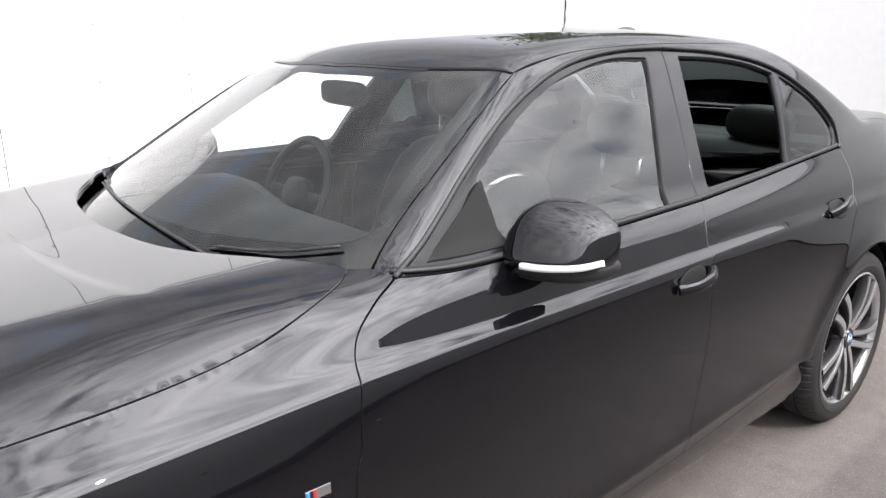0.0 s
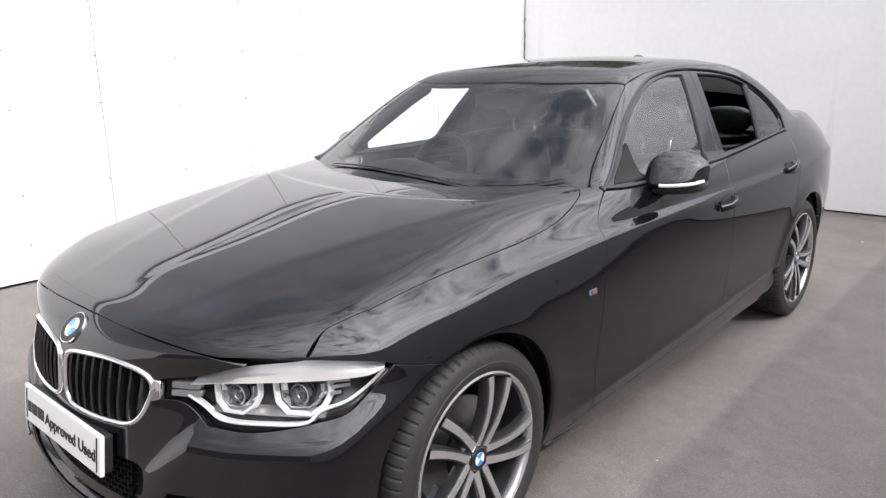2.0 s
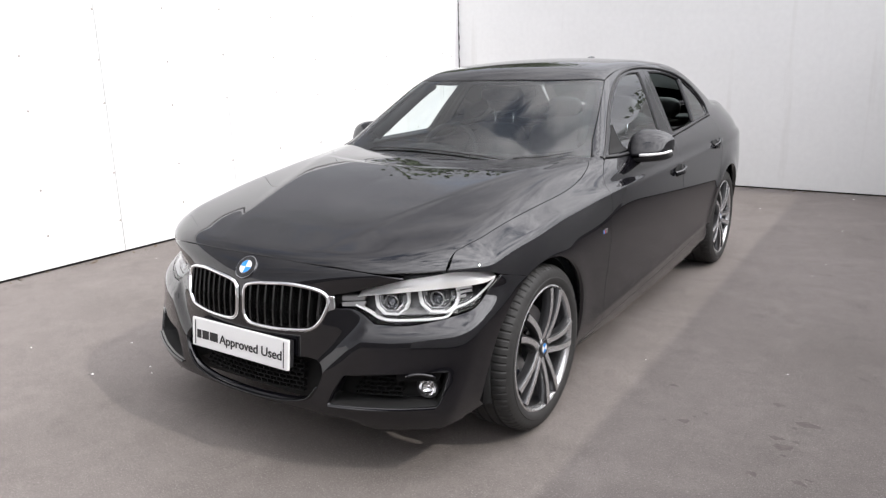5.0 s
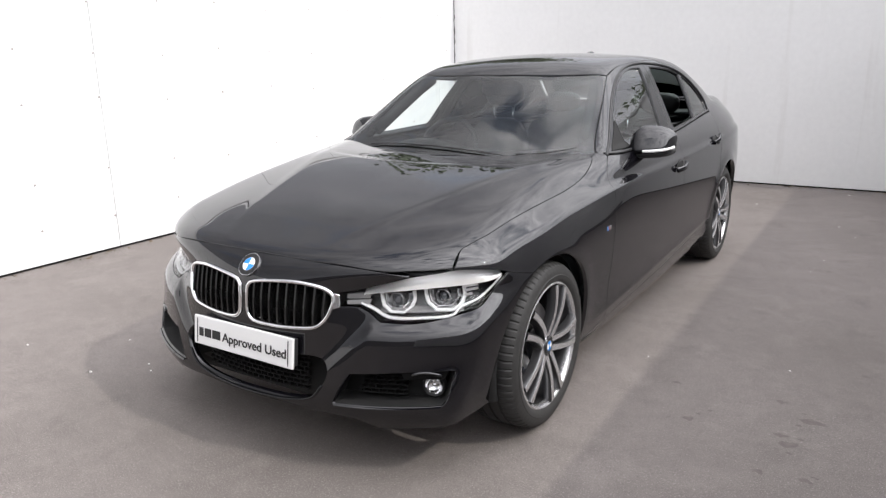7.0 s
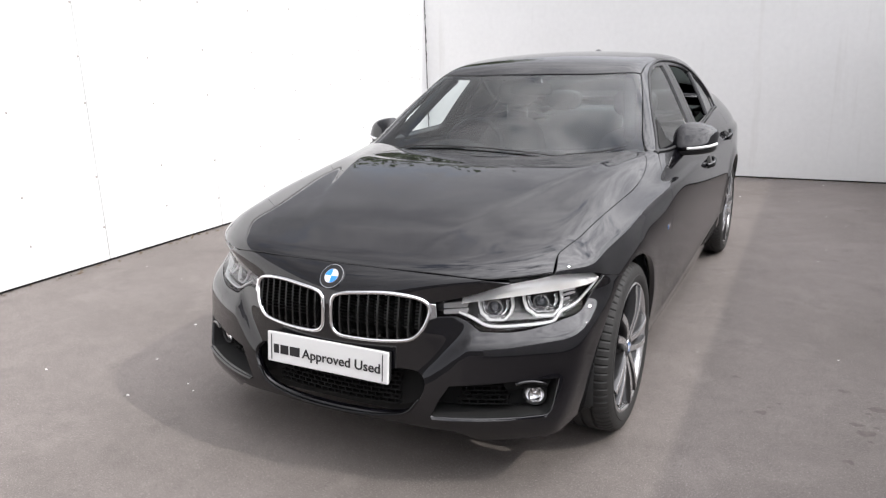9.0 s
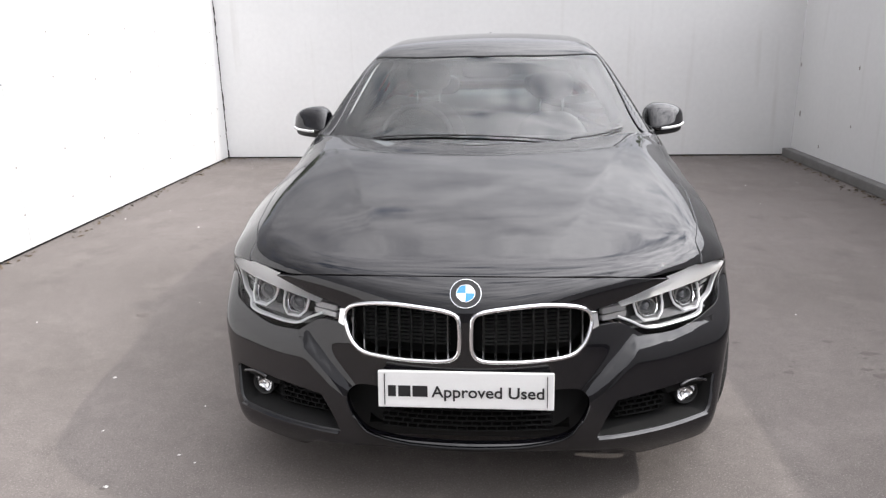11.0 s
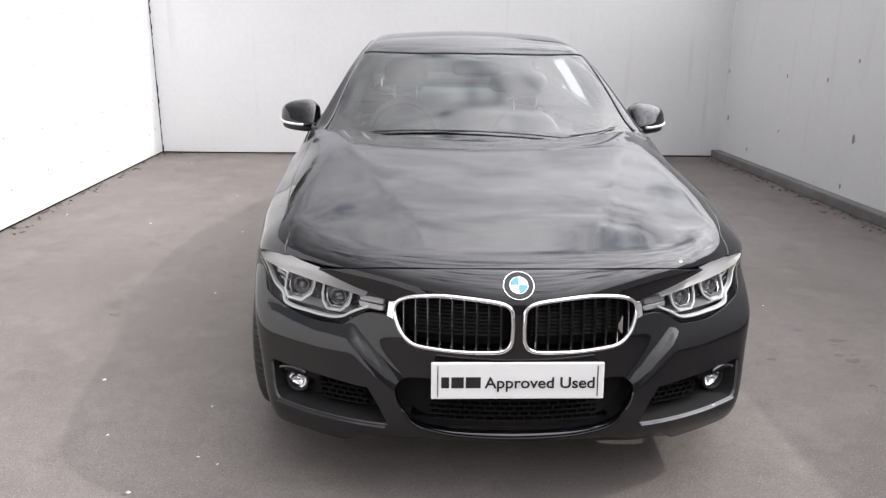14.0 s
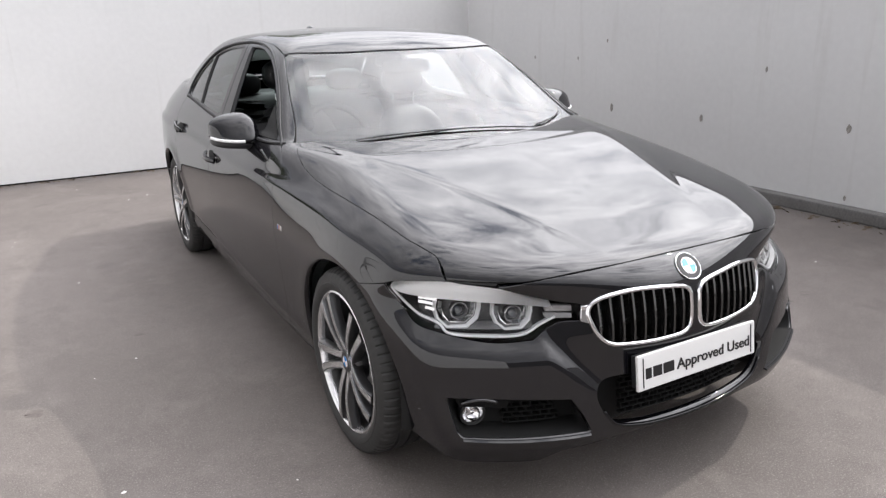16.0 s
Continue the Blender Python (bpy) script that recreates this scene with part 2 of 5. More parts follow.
def part(name, data, mat, parent=None, label=""):
    """Links a mesh or a bmesh as one object under a thing or part."""
    if isinstance(data, bmesh.types.BMesh):
        me = bpy.data.meshes.new(name)
        bmesh.ops.recalc_face_normals(data, faces=data.faces)
        data.to_mesh(me)
        data.free()
        data = me
    if not data.materials:
        data.materials.append(mat)
    ob = new(name, data)
    if parent is not None:
        ob.parent = parent
    return tagged(ob, label)


def empty(name, label, category, parent=None):
    ob = new(name)
    ob.empty_display_size = 0.2
    if parent is not None:
        ob.parent = parent
    return tagged(ob, label, category)


def box(bm, lo, hi, bevel=0.0, m=None):
    """A box with rounded edges into bm."""
    lo, hi = Vector(lo), Vector(hi)
    g = bmesh.ops.create_cube(bm, size=1)
    for v in g["verts"]:
        v.co = Vector([(a + b) / 2 + c * (b - a) for a, b, c in zip(lo, hi, v.co)])
    vs = g["verts"]
    if bevel:
        es = list({e for v in vs for e in v.link_edges})
        r = bmesh.ops.bevel(bm, geom=es, offset=bevel, segments=2, profile=0.6, affect="EDGES")
        vs = list({v for f in r["faces"] for v in f.verts} | {v for v in vs if v.is_valid})
    if m is not None:
        bmesh.ops.transform(bm, matrix=m, verts=vs)
    return bm


def smooth_shade(ob, angle=40):
    """Smooth shading broken at sharp edges."""
    me = ob.data
    bm = bmesh.new()
    bm.from_mesh(me)
    for f in bm.faces:
        f.smooth = True
    for e in bm.edges:
        if len(e.link_faces) == 2 and e.calc_face_angle(0) > radians(angle):
            e.smooth = False
    bm.to_mesh(me)
    bm.free()
    return ob


def lathe(profile, n=64, axis="x", close=True):
    """Verts and faces of a profile of (radius, along) turned about the axis."""
    verts, faces, k = [], [], len(profile)
    for i in range(n):
        a = 2 * math.pi * i / n
        for r, h in profile:
            verts.append((h, r * math.cos(a), r * math.sin(a)) if axis == "x" else (r * math.cos(a), r * math.sin(a), h))
    for i in range(n):
        for j in range(k - 1):
            a, b = i * k + j, ((i + 1) % n) * k + j
            faces.append((a, b, b + 1, a + 1))
    return verts, faces


def sweep(points, ups, profile, closed=False, caps=True):
    """A profile of (across, up) swept along points, with an up direction at each."""
    P, U = np.array(points, float), np.array(ups, float)
    n, k = len(P), len(profile)
    T = np.roll(P, -1, 0) - np.roll(P, 1, 0) if closed else np.gradient(P, axis=0)
    T /= np.linalg.norm(T, axis=1)[:, None] + 1e-12
    A = np.cross(T, U)
    A /= np.linalg.norm(A, axis=1)[:, None] + 1e-12
    U = np.cross(A, T)
    verts = [P[i] + a * A[i] + b * U[i] for i in range(n) for a, b in profile]
    faces = []
    for i in range(n if closed else n - 1):
        for j in range(k):
            a, b, jj = i * k, ((i + 1) % n) * k, (j + 1) % k
            faces.append((a + j, a + jj, b + jj, b + j))
    if not closed and caps:
        faces += [tuple(range(k))[::-1], tuple((n - 1) * k + j for j in range(k))]
    return verts, faces


def ring_profile(w, h, n=10):
    return [(w * math.cos(2 * math.pi * i / n), h * math.sin(2 * math.pi * i / n)) for i in range(n)]


def tube(name, points, r, mat, parent, up=(0, 0, 1), n=8, closed=False, label="", flat=1.0):
    v, f = sweep(points, [up] * len(points), ring_profile(r, r * flat, n), closed)
    bm = bmesh.new()
    vs = [bm.verts.new(p) for p in v]
    for q in f:
        bm.faces.new([vs[i] for i in q])
    for q in bm.faces:
        q.smooth = True
    return part(name, bm, mat, parent, label)


def curve_through(points, step):
    """Points along a smooth open curve through the given ones, about step apart (2D or 3D)."""
    P = np.array(points, float)
    if len(P) == 2:
        n = max(2, int(np.linalg.norm(P[1] - P[0]) / step) + 1)
        return np.linspace(P[0], P[1], n)
    ext = np.vstack([2 * P[0] - P[1], P, 2 * P[-1] - P[-2]])
    out = []
    for i in range(len(P) - 1):
        p0, p1, p2, p3 = ext[i:i + 4]
        # centripetal knots keep the curve free of loops
        t = [0.0]
        for a, b in ((p0, p1), (p1, p2), (p2, p3)):
            t.append(t[-1] + max(np.linalg.norm(b - a), 1e-9) ** 0.5)
        n = max(2, int(np.linalg.norm(p2 - p1) / step) + 1)
        for u in np.linspace(t[1], t[2], n, endpoint=(i == len(P) - 2)):
            a1 = (t[1] - u) / (t[1] - t[0]) * p0 + (u - t[0]) / (t[1] - t[0]) * p1
            a2 = (t[2] - u) / (t[2] - t[1]) * p1 + (u - t[1]) / (t[2] - t[1]) * p2
            a3 = (t[3] - u) / (t[3] - t[2]) * p2 + (u - t[2]) / (t[3] - t[2]) * p3
            b1 = (t[2] - u) / (t[2] - t[0]) * a1 + (u - t[0]) / (t[2] - t[0]) * a2
            b2 = (t[3] - u) / (t[3] - t[1]) * a2 + (u - t[1]) / (t[3] - t[1]) * a3
            out.append((t[2] - u) / (t[2] - t[1]) * b1 + (u - t[1]) / (t[2] - t[1]) * b2)
    return np.array(out)


# ---- the yard ----
def grid_sheet(name, size, step, mat, label):
    bm = bmesh.new()
    v = [bm.verts.new(p) for p in ((-size, -size, 0), (size, -size, 0), (size, size, 0), (-size, size, 0))]
    bm.faces.new(v)
    return tagged(part(name, bm, mat, None, label), kind="structure", category="ground")


ground = grid_sheet("ground", 900, 1, TARMAC, "worn brown-grey tarmac yard with stains and pale grit")

WALL_H, LEFT_X, LEFT_X2, RIGHT_X, RIGHT_X2, BACK_Y, FRONT_Y = 2.40, -3.335, -3.17, 3.395, 3.60, 6.08, -7.0


def right_x(y):
    """The right-hand wall stands slightly askew."""
    return RIGHT_X + (RIGHT_X2 - RIGHT_X) * (BACK_Y - y) / (BACK_Y - FRONT_Y)


def left_x(y):
    return LEFT_X + (LEFT_X2 - LEFT_X) * (BACK_Y - y) / (BACK_Y - FRONT_Y)


def wall(name, a, b, seams, label, gap=.0006, rows=((.016, WALL_H),), screws=False):
    """A wall of white sheets from a to b (plan), faced to the left of that way, on a dark core; seams are metres along."""
    a, b = Vector((*a, 0)), Vector((*b, 0))
    d = (b - a).normalized()
    n = Vector((-d.y, d.x, 0))
    L = (b - a).length
    m = Matrix((( d.x, n.x, 0, a.x), (d.y, n.y, 0, a.y), (0, 0, 1, 0), (0, 0, 0, 1)))
    core = part(name, box(bmesh.new(), (0, -.16, 0), (L, -.012, WALL_H)), DARK, None, label)
    core.matrix_world = m
    tagged(core, category="wall", kind="structure")
    xs = [0.0] + [s for s in seams if 0 < s < L] + [L]
    for x0, x1 in zip(xs, xs[1:]):
        if screws:
            for z in (.28, .63, 1.16, 1.51, 1.9):
                for x in (x0 + .012, (x0 + x1) / 2):
                    dot = part("screw", mesh_of("screw", *lathe([(.0, .0024), (.007, .0020), (.009, .0)], 10, "z")), STAIN, core)
                    dot.matrix_local = pose(x, 0, z + .03 * math.sin(7 * x + 3 * z), -90)
        for z0, z1 in rows:
            part("panel", box(bmesh.new(), (x0 + gap, -.011, z0 + gap), (x1 - gap, 0, z1 - gap), gap), WALL_PAINT, core)
    part("coping", box(bmesh.new(), (-.02, -.18, WALL_H), (L + .02, .02, WALL_H + .04), .006), WALL_PAINT, core)
    return core


wall_left = wall("wall_left", (LEFT_X, BACK_Y), (LEFT_X2, FRONT_Y), [.395 + 1.2 * i for i in range(11)], "white-painted sheet wall in full sun with thin joints and small screw heads", .0026, screws=True)
wall_back = wall("wall_back", (RIGHT_X, BACK_Y), (LEFT_X, BACK_Y), [], "white-painted sheet wall in shade behind the car")
wall_right = wall("wall_right", (RIGHT_X2, FRONT_Y), (RIGHT_X, BACK_Y), [2.5, 4.95, 7.4, 9.85], "white-painted sheet wall in shade with small rust stains")
# added out of view behind the camera: a dark backdrop for the paint's reflections
wall_front = part("wall_front", box(bmesh.new(), (-14, -13.3, 0), (14, -13, 3.4), .01), KERB_GREY, None, "plain dark concrete-grey wall added unseen behind the camera")
tagged(wall_front, category="wall", kind="structure")
def corner_joint():
    """The ragged dark joint in the corner of the yard."""
    rng = random.Random(5)
    bm = bmesh.new()
    rows = []
    for i in range(61):
        z = WALL_H * i / 60
        w = .005 + .006 * rng.random() + (.008 if rng.random() > .85 else 0)
        rows.append([bm.verts.new((LEFT_X - .005, BACK_Y - .0035, z)), bm.verts.new((LEFT_X + w, BACK_Y - .0035, z))])
    for a, b in zip(rows, rows[1:]):
        bm.faces.new((a[0], a[1], b[1], b[0]))
    g = bmesh.ops.extrude_face_region(bm, geom=bm.faces[:])
    bmesh.ops.translate(bm, verts=[v for v in g["geom"] if isinstance(v, bmesh.types.BMVert)], vec=(0, .003, 0))
    joint = part("corner_joint", bm, DARK, wall_back)
    joint.matrix_local = wall_back.matrix_world.inverted()


corner_joint()
plinth = part("plinth", box(bmesh.new(), (-.10, 0, 0), (.008, math.hypot(BACK_Y - FRONT_Y, RIGHT_X2 - RIGHT_X) - .01, .092), .012), KERB_GREY, None, "low dark concrete kerb along the wall's foot")
plinth.matrix_world = pose(RIGHT_X2, FRONT_Y, 0, 0, 0, math.degrees(math.atan2(RIGHT_X2 - RIGHT_X, BACK_Y - FRONT_Y)))
tagged(plinth, category="kerb", kind="structure")


# ---- the car's skin: one smooth shape, out of which the panels are cut ----
def spl(xs, ys):
    """A natural cubic spline as a function of arrays, straight beyond its ends."""
    x, y = np.array(xs, float), np.array(ys, float)
    n, h = len(x), np.diff(x)
    A, b = np.eye(n), np.zeros(n)
    for i in range(1, n - 1):
        A[i, i - 1:i + 2] = h[i - 1], 2 * (h[i - 1] + h[i]), h[i]
        b[i] = 6 * ((y[i + 1] - y[i]) / h[i] - (y[i] - y[i - 1]) / h[i - 1])
    m = np.linalg.solve(A, b)

    def f(q):
        q = np.asarray(q, float)
        c = np.clip(q, x[0], x[-1])
        i = np.clip(np.searchsorted(x, c) - 1, 0, n - 2)
        a, d = x[i + 1] - c, c - x[i]
        v = (m[i] * a ** 3 + m[i + 1] * d ** 3) / (6 * h[i]) + (y[i] / h[i] - m[i] * h[i] / 6) * a + (y[i + 1] / h[i] - m[i + 1] * h[i] / 6) * d
        s0 = (y[1] - y[0]) / h[0] - h[0] * m[1] / 6
        s1 = (y[-1] - y[-2]) / h[-1] + h[-1] * m[-2] / 6
        return v + np.where(q < x[0], (q - x[0]) * s0, 0) + np.where(q > x[-1], (q - x[-1]) * s1, 0)
    return f


def smax(a, b, k):
    h = np.maximum(k - np.abs(a - b), 0) / k
    return np.maximum(a, b) + h * h * h * k / 6


def sigmoid(q):
    return 1 / (1 + np.exp(-np.clip(q, -40, 40)))


HALF = spl([-.9, -.6, -.45, -.25, 0, .3, .7, 1.5, 2.3, 2.8, 3.1, 3.4, 3.7, 3.9], [.74, .812, .840, .866, .886, .896, .903, .906, .907, .907, .892, .848, .77, .71])
TUCK = spl([.10, .17, .25, .35, .45, .55, .65, .75, .85, .93, .98, 1.05], [-.14, -.080, -.045, -.028, -.016, -.006, 0, -.003, -.013, -.032, -.064, -.128])
SPINE = spl([-.95, -.8, -.70, -.64, -.52, -.4, -.2, 0, .3, .5, .7, 1.0, 2.5, 3.2, 3.6, 3.8, 4.0], [.58, .680, .732, .760, .7975, .8305, .876, .913, .9595, .982, .997, 1.01, 1.05, 1.085, 1.09, 1.08, 1.03])
DROP = spl([-.9, -.42, -.2, 0, .2, .35, .5, .65, .8, 1, 3.8], [.55, .20, .15, .14, .17, .21, .28, .36, .10, .0, .02])
EDGE = spl([-.9, -.42, -.2, 0, .3, .5, 1, 3.8], [.36, .40, .46, .52, .56, .58, .60, .5])
NOSE = spl([.10, .2, .25, .30, .45, .55, .62, .68, .72, .80], [-.70, -.742, -.762, -.766, -.752, -.742, -.735, -.722, -.70, -.62])
NOSE2 = spl([.2, .3, .45, .59, .66, .70, .75, .80], [.33, .365, .392, .445, .495, .36, .17, .15])
NOSE4 = spl([.2, .3, .45, .59, .66, .70, .75, .80], [.05, .05, .07, .09, .15, .28, .50, .60])
ROOF = spl([.9, 1.1, 1.25, 1.5, 1.9, 2.2, 2.5, 2.8, 3.2], [1.278, 1.345, 1.383, 1.416, 1.435, 1.430, 1.409, 1.366, 1.27])
CABW = spl([.5, .9, 1.5, 2.3, 2.8, 3.3], [-.03, -.026, -.010, -.006, -.025, -.09])


CREASE = spl([-.4, -.15, 0, .16, .36, .6, .9, 1.5, 2.1, 2.8], [.745, .796, .816, .834, .846, .856, .862, .866, .871, .879])


def lower_body(x, y, z):
    a = np.abs(x)
    crease = z - CREASE(y)
    ledge = sigmoid((y - .04) / .20)
    ridge = (-.022 * sigmoid(crease / .007) + .007 * np.exp(-np.sqrt(crease ** 2 + .00002) / .05)) * ledge 
    sill = .009 * np.exp(-np.sqrt((z - .32 - .045 * (y - 1.2)) ** 2 + .00004) / .025) * sigmoid((y - .5) / .06) * sigmoid((2.4 - y) / .06)
    # the front wing leans in above the wheel arch
    w = HALF(y) + TUCK(z) + ridge + sill - (.16 * np.logaddexp(0, (z - .70 + .11 * sigmoid((-.12 - y) / .06)) / .03) * .03 + 1.2 * np.logaddexp(0, (crease + .006) / .020) * .020) * sigmoid((y + .55) / .08) * sigmoid((.46 - y) / .13)
    for wy in (0.0, 2.81):
        r = np.sqrt((y - wy) ** 2 + (z - .327) ** 2)
        w = w + (.004 if wy == 0 else .010) * np.exp(-((r - .38) / .05) ** 2) * sigmoid((z - .3) / .05)
    crest = .285 + .35 * (y + .49)
    bonnet = sigmoid((y + .36) / .13) * sigmoid((.9 - y) / .1)
    t = SPINE(y) - DROP(y) * (np.logaddexp(0, (a - EDGE(y)) / .03) * .03) ** 2 - bonnet * .0035 * sigmoid((a - crest - .016) / .011) - bonnet * (.046 * np.logaddexp(0, (a - crest) / .012) + .010 * np.logaddexp(0, (crest - a) / .012)) * .012 \
        - .004 * bonnet * sigmoid((y - .33 - .22 * a * a) / .006) * sigmoid((.52 - a) / .05)
    n = NOSE(z) + NOSE2(z) * a * a + NOSE4(z) * a ** 4
    shelf = .545 + .10 * np.maximum(a - .60, 0) - .9 * np.maximum(.50 - a, 0)
    n = n - .026 * sigmoid((shelf - z) / .014) * sigmoid((a - .35) / .045) * sigmoid((z - .20) / .02) + .012 * sigmoid((z - shelf) / .02) * sigmoid((a - .40) / .03) * sigmoid((.60 - z) / .02)
    tail = 3.83 - .10 * a * a - .25 * a ** 4 - .10 * np.maximum(.55 - z, 0) - .20 * np.maximum(z - .75, 0)
    k = .05 + .015 * sigmoid((.45 - y) / .20)
    f = smax(a - w, z - t, k)
    f = smax(f, n - y, .06)
    return smax(f, y - tail, .10)


def cabin(x, y, z):
    a = np.abs(x)
    w = .812 - .50 * (z - .98) - .25 * (z - .98) ** 2 + CABW(y)
    screen = (.56 - y + (z - .994) * 1.66 - .12 * (z - .994) * (1.33 - z) + .30 * a * a) * .50
    back = (y - 2.76 - (1.355 - z) * 2.2 + .30 * a * a) * .42
    f = smax(smax(a - w, z - ROOF(y) + .10 * a * a, .10), screen, .05)
    f = smax(f, back, .08)
    return np.maximum(f, .915 - z)


def skin(x, y, z):
    return -smax(-lower_body(x, y, z), -cabin(x, y, z), .02)


def gradient(F, P, e=.002):
    g = np.stack([F(P[:, 0] + e * (i == 0), P[:, 1] + e * (i == 1), P[:, 2] + e * (i == 2))
                  - F(P[:, 0] - e * (i == 0), P[:, 1] - e * (i == 1), P[:, 2] - e * (i == 2)) for i in range(3)], 1)
    return g / (np.linalg.norm(g, axis=1)[:, None] + 1e-12)


class Straight:
    """Looks at the skin along one direction; flat coordinates lie across it."""

    def __init__(self, d, reach=(2.2, -.3)):
        self.d = np.array(Vector(d).normalized())
        a = Vector((0, 1, 0)) if abs(d[1]) < .5 * Vector(d).length or abs(d[0]) > .1 else Vector((1, 0, 0))
        self.e1 = np.array((a - a.dot(Vector(d).normalized()) * Vector(d).normalized()).normalized())
        self.e2 = np.cross(self.d, self.e1)
        self.reach = reach

    def flat(self, P):
        P = np.asarray(P, float)
        return np.stack([P @ self.e1, P @ self.e2], -1)

    def rays(self, uv):
        o = uv[:, :1] * self.e1 + uv[:, 1:] * self.e2
        return o, np.repeat(self.d[None], len(uv), 0)


class Round:
    """Looks at the skin level, from all round an upright axis; flat coordinates are the arc and the height."""

    def __init__(self, cy, sign=-1, reach=(2.0, .25)):
        self.cy, self.sign, self.reach = cy, sign, reach

    def flat(self, P):
        P = np.asarray(P, float)
        return np.stack([np.arctan2(P[..., 0], self.sign * (P[..., 1] - self.cy)), P[..., 2]], -1)

    def rays(self, uv):
        o = np.stack([0 * uv[:, 0], 0 * uv[:, 0] + self.cy, uv[:, 1]], 1)
        return o, np.stack([np.sin(uv[:, 0]), self.sign * np.cos(uv[:, 0]), 0 * uv[:, 0]], 1)


def meet(F, proj, uv, off=0.0):
    """The outermost points of the skin (sunk by off) at the flat coordinates."""
    uv = np.asarray(uv, float)
    o, d = proj.rays(uv)
    n = 140
    ts = np.linspace(proj.reach[0], proj.reach[1], n)
    found, lo, hi = np.zeros(len(uv), bool), np.full(len(uv), ts[-1]), np.full(len(uv), ts[-1])
    best, bt = np.full(len(uv), 9.0), np.full(len(uv), ts[-1])
    prev = ts[0]
    for t in ts:
        P = o + t * d
        f = F(P[:, 0], P[:, 1], P[:, 2]) + off
        hit = (f <= 0) & ~found
        lo[hit], hi[hit] = t, prev
        found |= hit
        near = ~found & (f < best)
        best[near], bt[near] = f[near], t
        prev = t
    for _ in range(26):
        mid = (lo + hi) / 2
        P = o + mid[:, None] * d
        inside = F(P[:, 0], P[:, 1], P[:, 2]) + off <= 0
        lo, hi = np.where(inside, mid, lo), np.where(inside, hi, mid)
    t = np.where(found, (lo + hi) / 2, bt)
    return o + t[:, None] * d


SIDE, TOP, FRONT = Straight((1, 0, 0)), Straight((0, 0, 1)), Straight((0, -1, 0), (1.2, -.6))
OBLIQUE = Straight((1, 0, .8))
SLOPE = Straight((1, 0, .45))
NOSE_ROUND, TAIL_ROUND = Round(.6), Round(2.4, 1)


def on(F, proj, pts):
    return meet(F, proj, proj.flat(np.array(pts, float)))


def snap(points):
    """Draws points onto the skin along its normals."""
    P = np.array(points, float)
    for _ in range(12):
        P = P - (skin(P[:, 0], P[:, 1], P[:, 2]))[:, None] * gradient(skin, P)
    return [tuple(p) for p in P]


def S(*yz):
    """Points of the car's left side, by (along, height)."""
    return [tuple(p) for p in on(skin, SIDE, [(0, y, z) for y, z in yz])]


def T(*xy):
    """Points of the top, by (across, along)."""
    return [tuple(p) for p in on(skin, TOP, [(x, y, 0) for x, y in xy])]


def N(*xz):
    """Points of the nose, by (across, height)."""
    return [tuple(p) for p in on(skin, FRONT, [(x, 0, z) for x, z in xz])]


def C(*xy):
    """Points of the cabin's own shape seen from above."""
    return [tuple(p) for p in on(cabin, TOP, [(x, y, 0) for x, y in xy])]


def arc(cy, cz, r, a0, a1, n=14):
    return S(*[(cy + r * math.cos(radians(a)), cz + r * math.sin(radians(a))) for a in np.linspace(a0, a1, n)])


def mirrored(points):
    return [(-x, y, z) for x, y, z in points]


def both(segments):
    """Closes a half outline, given from the middle in front to the middle behind, over the car's middle."""
    return segments + [mirrored(s[::-1]) for s in segments[::-1]]


def loop_of(proj, segments, step):
    """One closed flat outline out of smooth runs of points that meet at corners."""
    out = []
    for s in segments:
        c = curve_through(proj.flat(s), step)
        for p in c:
            if not out or np.linalg.norm(p - out[-1]) > step * .12:
                out.append(p)
    while np.linalg.norm(out[0] - out[-1]) < step * .12:
        out.pop()
    return np.array(out)


def area(loop):
    return .5 * np.sum(loop[:, 0] * np.roll(loop[:, 1], -1) - np.roll(loop[:, 0], -1) * loop[:, 1])


def shrink(loop, g):
    """Moves a counter-clockwise loop inwards by g."""
    t = np.roll(loop, -1, 0) - np.roll(loop, 1, 0)
    t /= np.linalg.norm(t, axis=1)[:, None] + 1e-12
    return loop + g * np.stack([-t[:, 1], t[:, 0]], 1)


def inside(loop, P):
    x, y, r = P[:, 0], P[:, 1], np.zeros(len(P), bool)
    for (x0, y0), (x1, y1) in zip(loop, np.roll(loop, -1, 0)):
        c = (y0 > y) != (y1 > y)
        r ^= c & (x < (x1 - x0) * (y - y0) / (y1 - y0 + 1e-15) + x0)
    return r


def clear_of(loop, P, d):
    m = np.full(len(P), 9.0)
    for a, b in zip(loop, np.roll(loop, -1, 0)):
        e = b - a
        t = np.clip(((P - a) @ e) / (e @ e + 1e-15), 0, 1)
        m = np.minimum(m, np.linalg.norm(P - a - t[:, None] * e, axis=1))
    return m > d


from mathutils.geometry import delaunay_2d_cdt


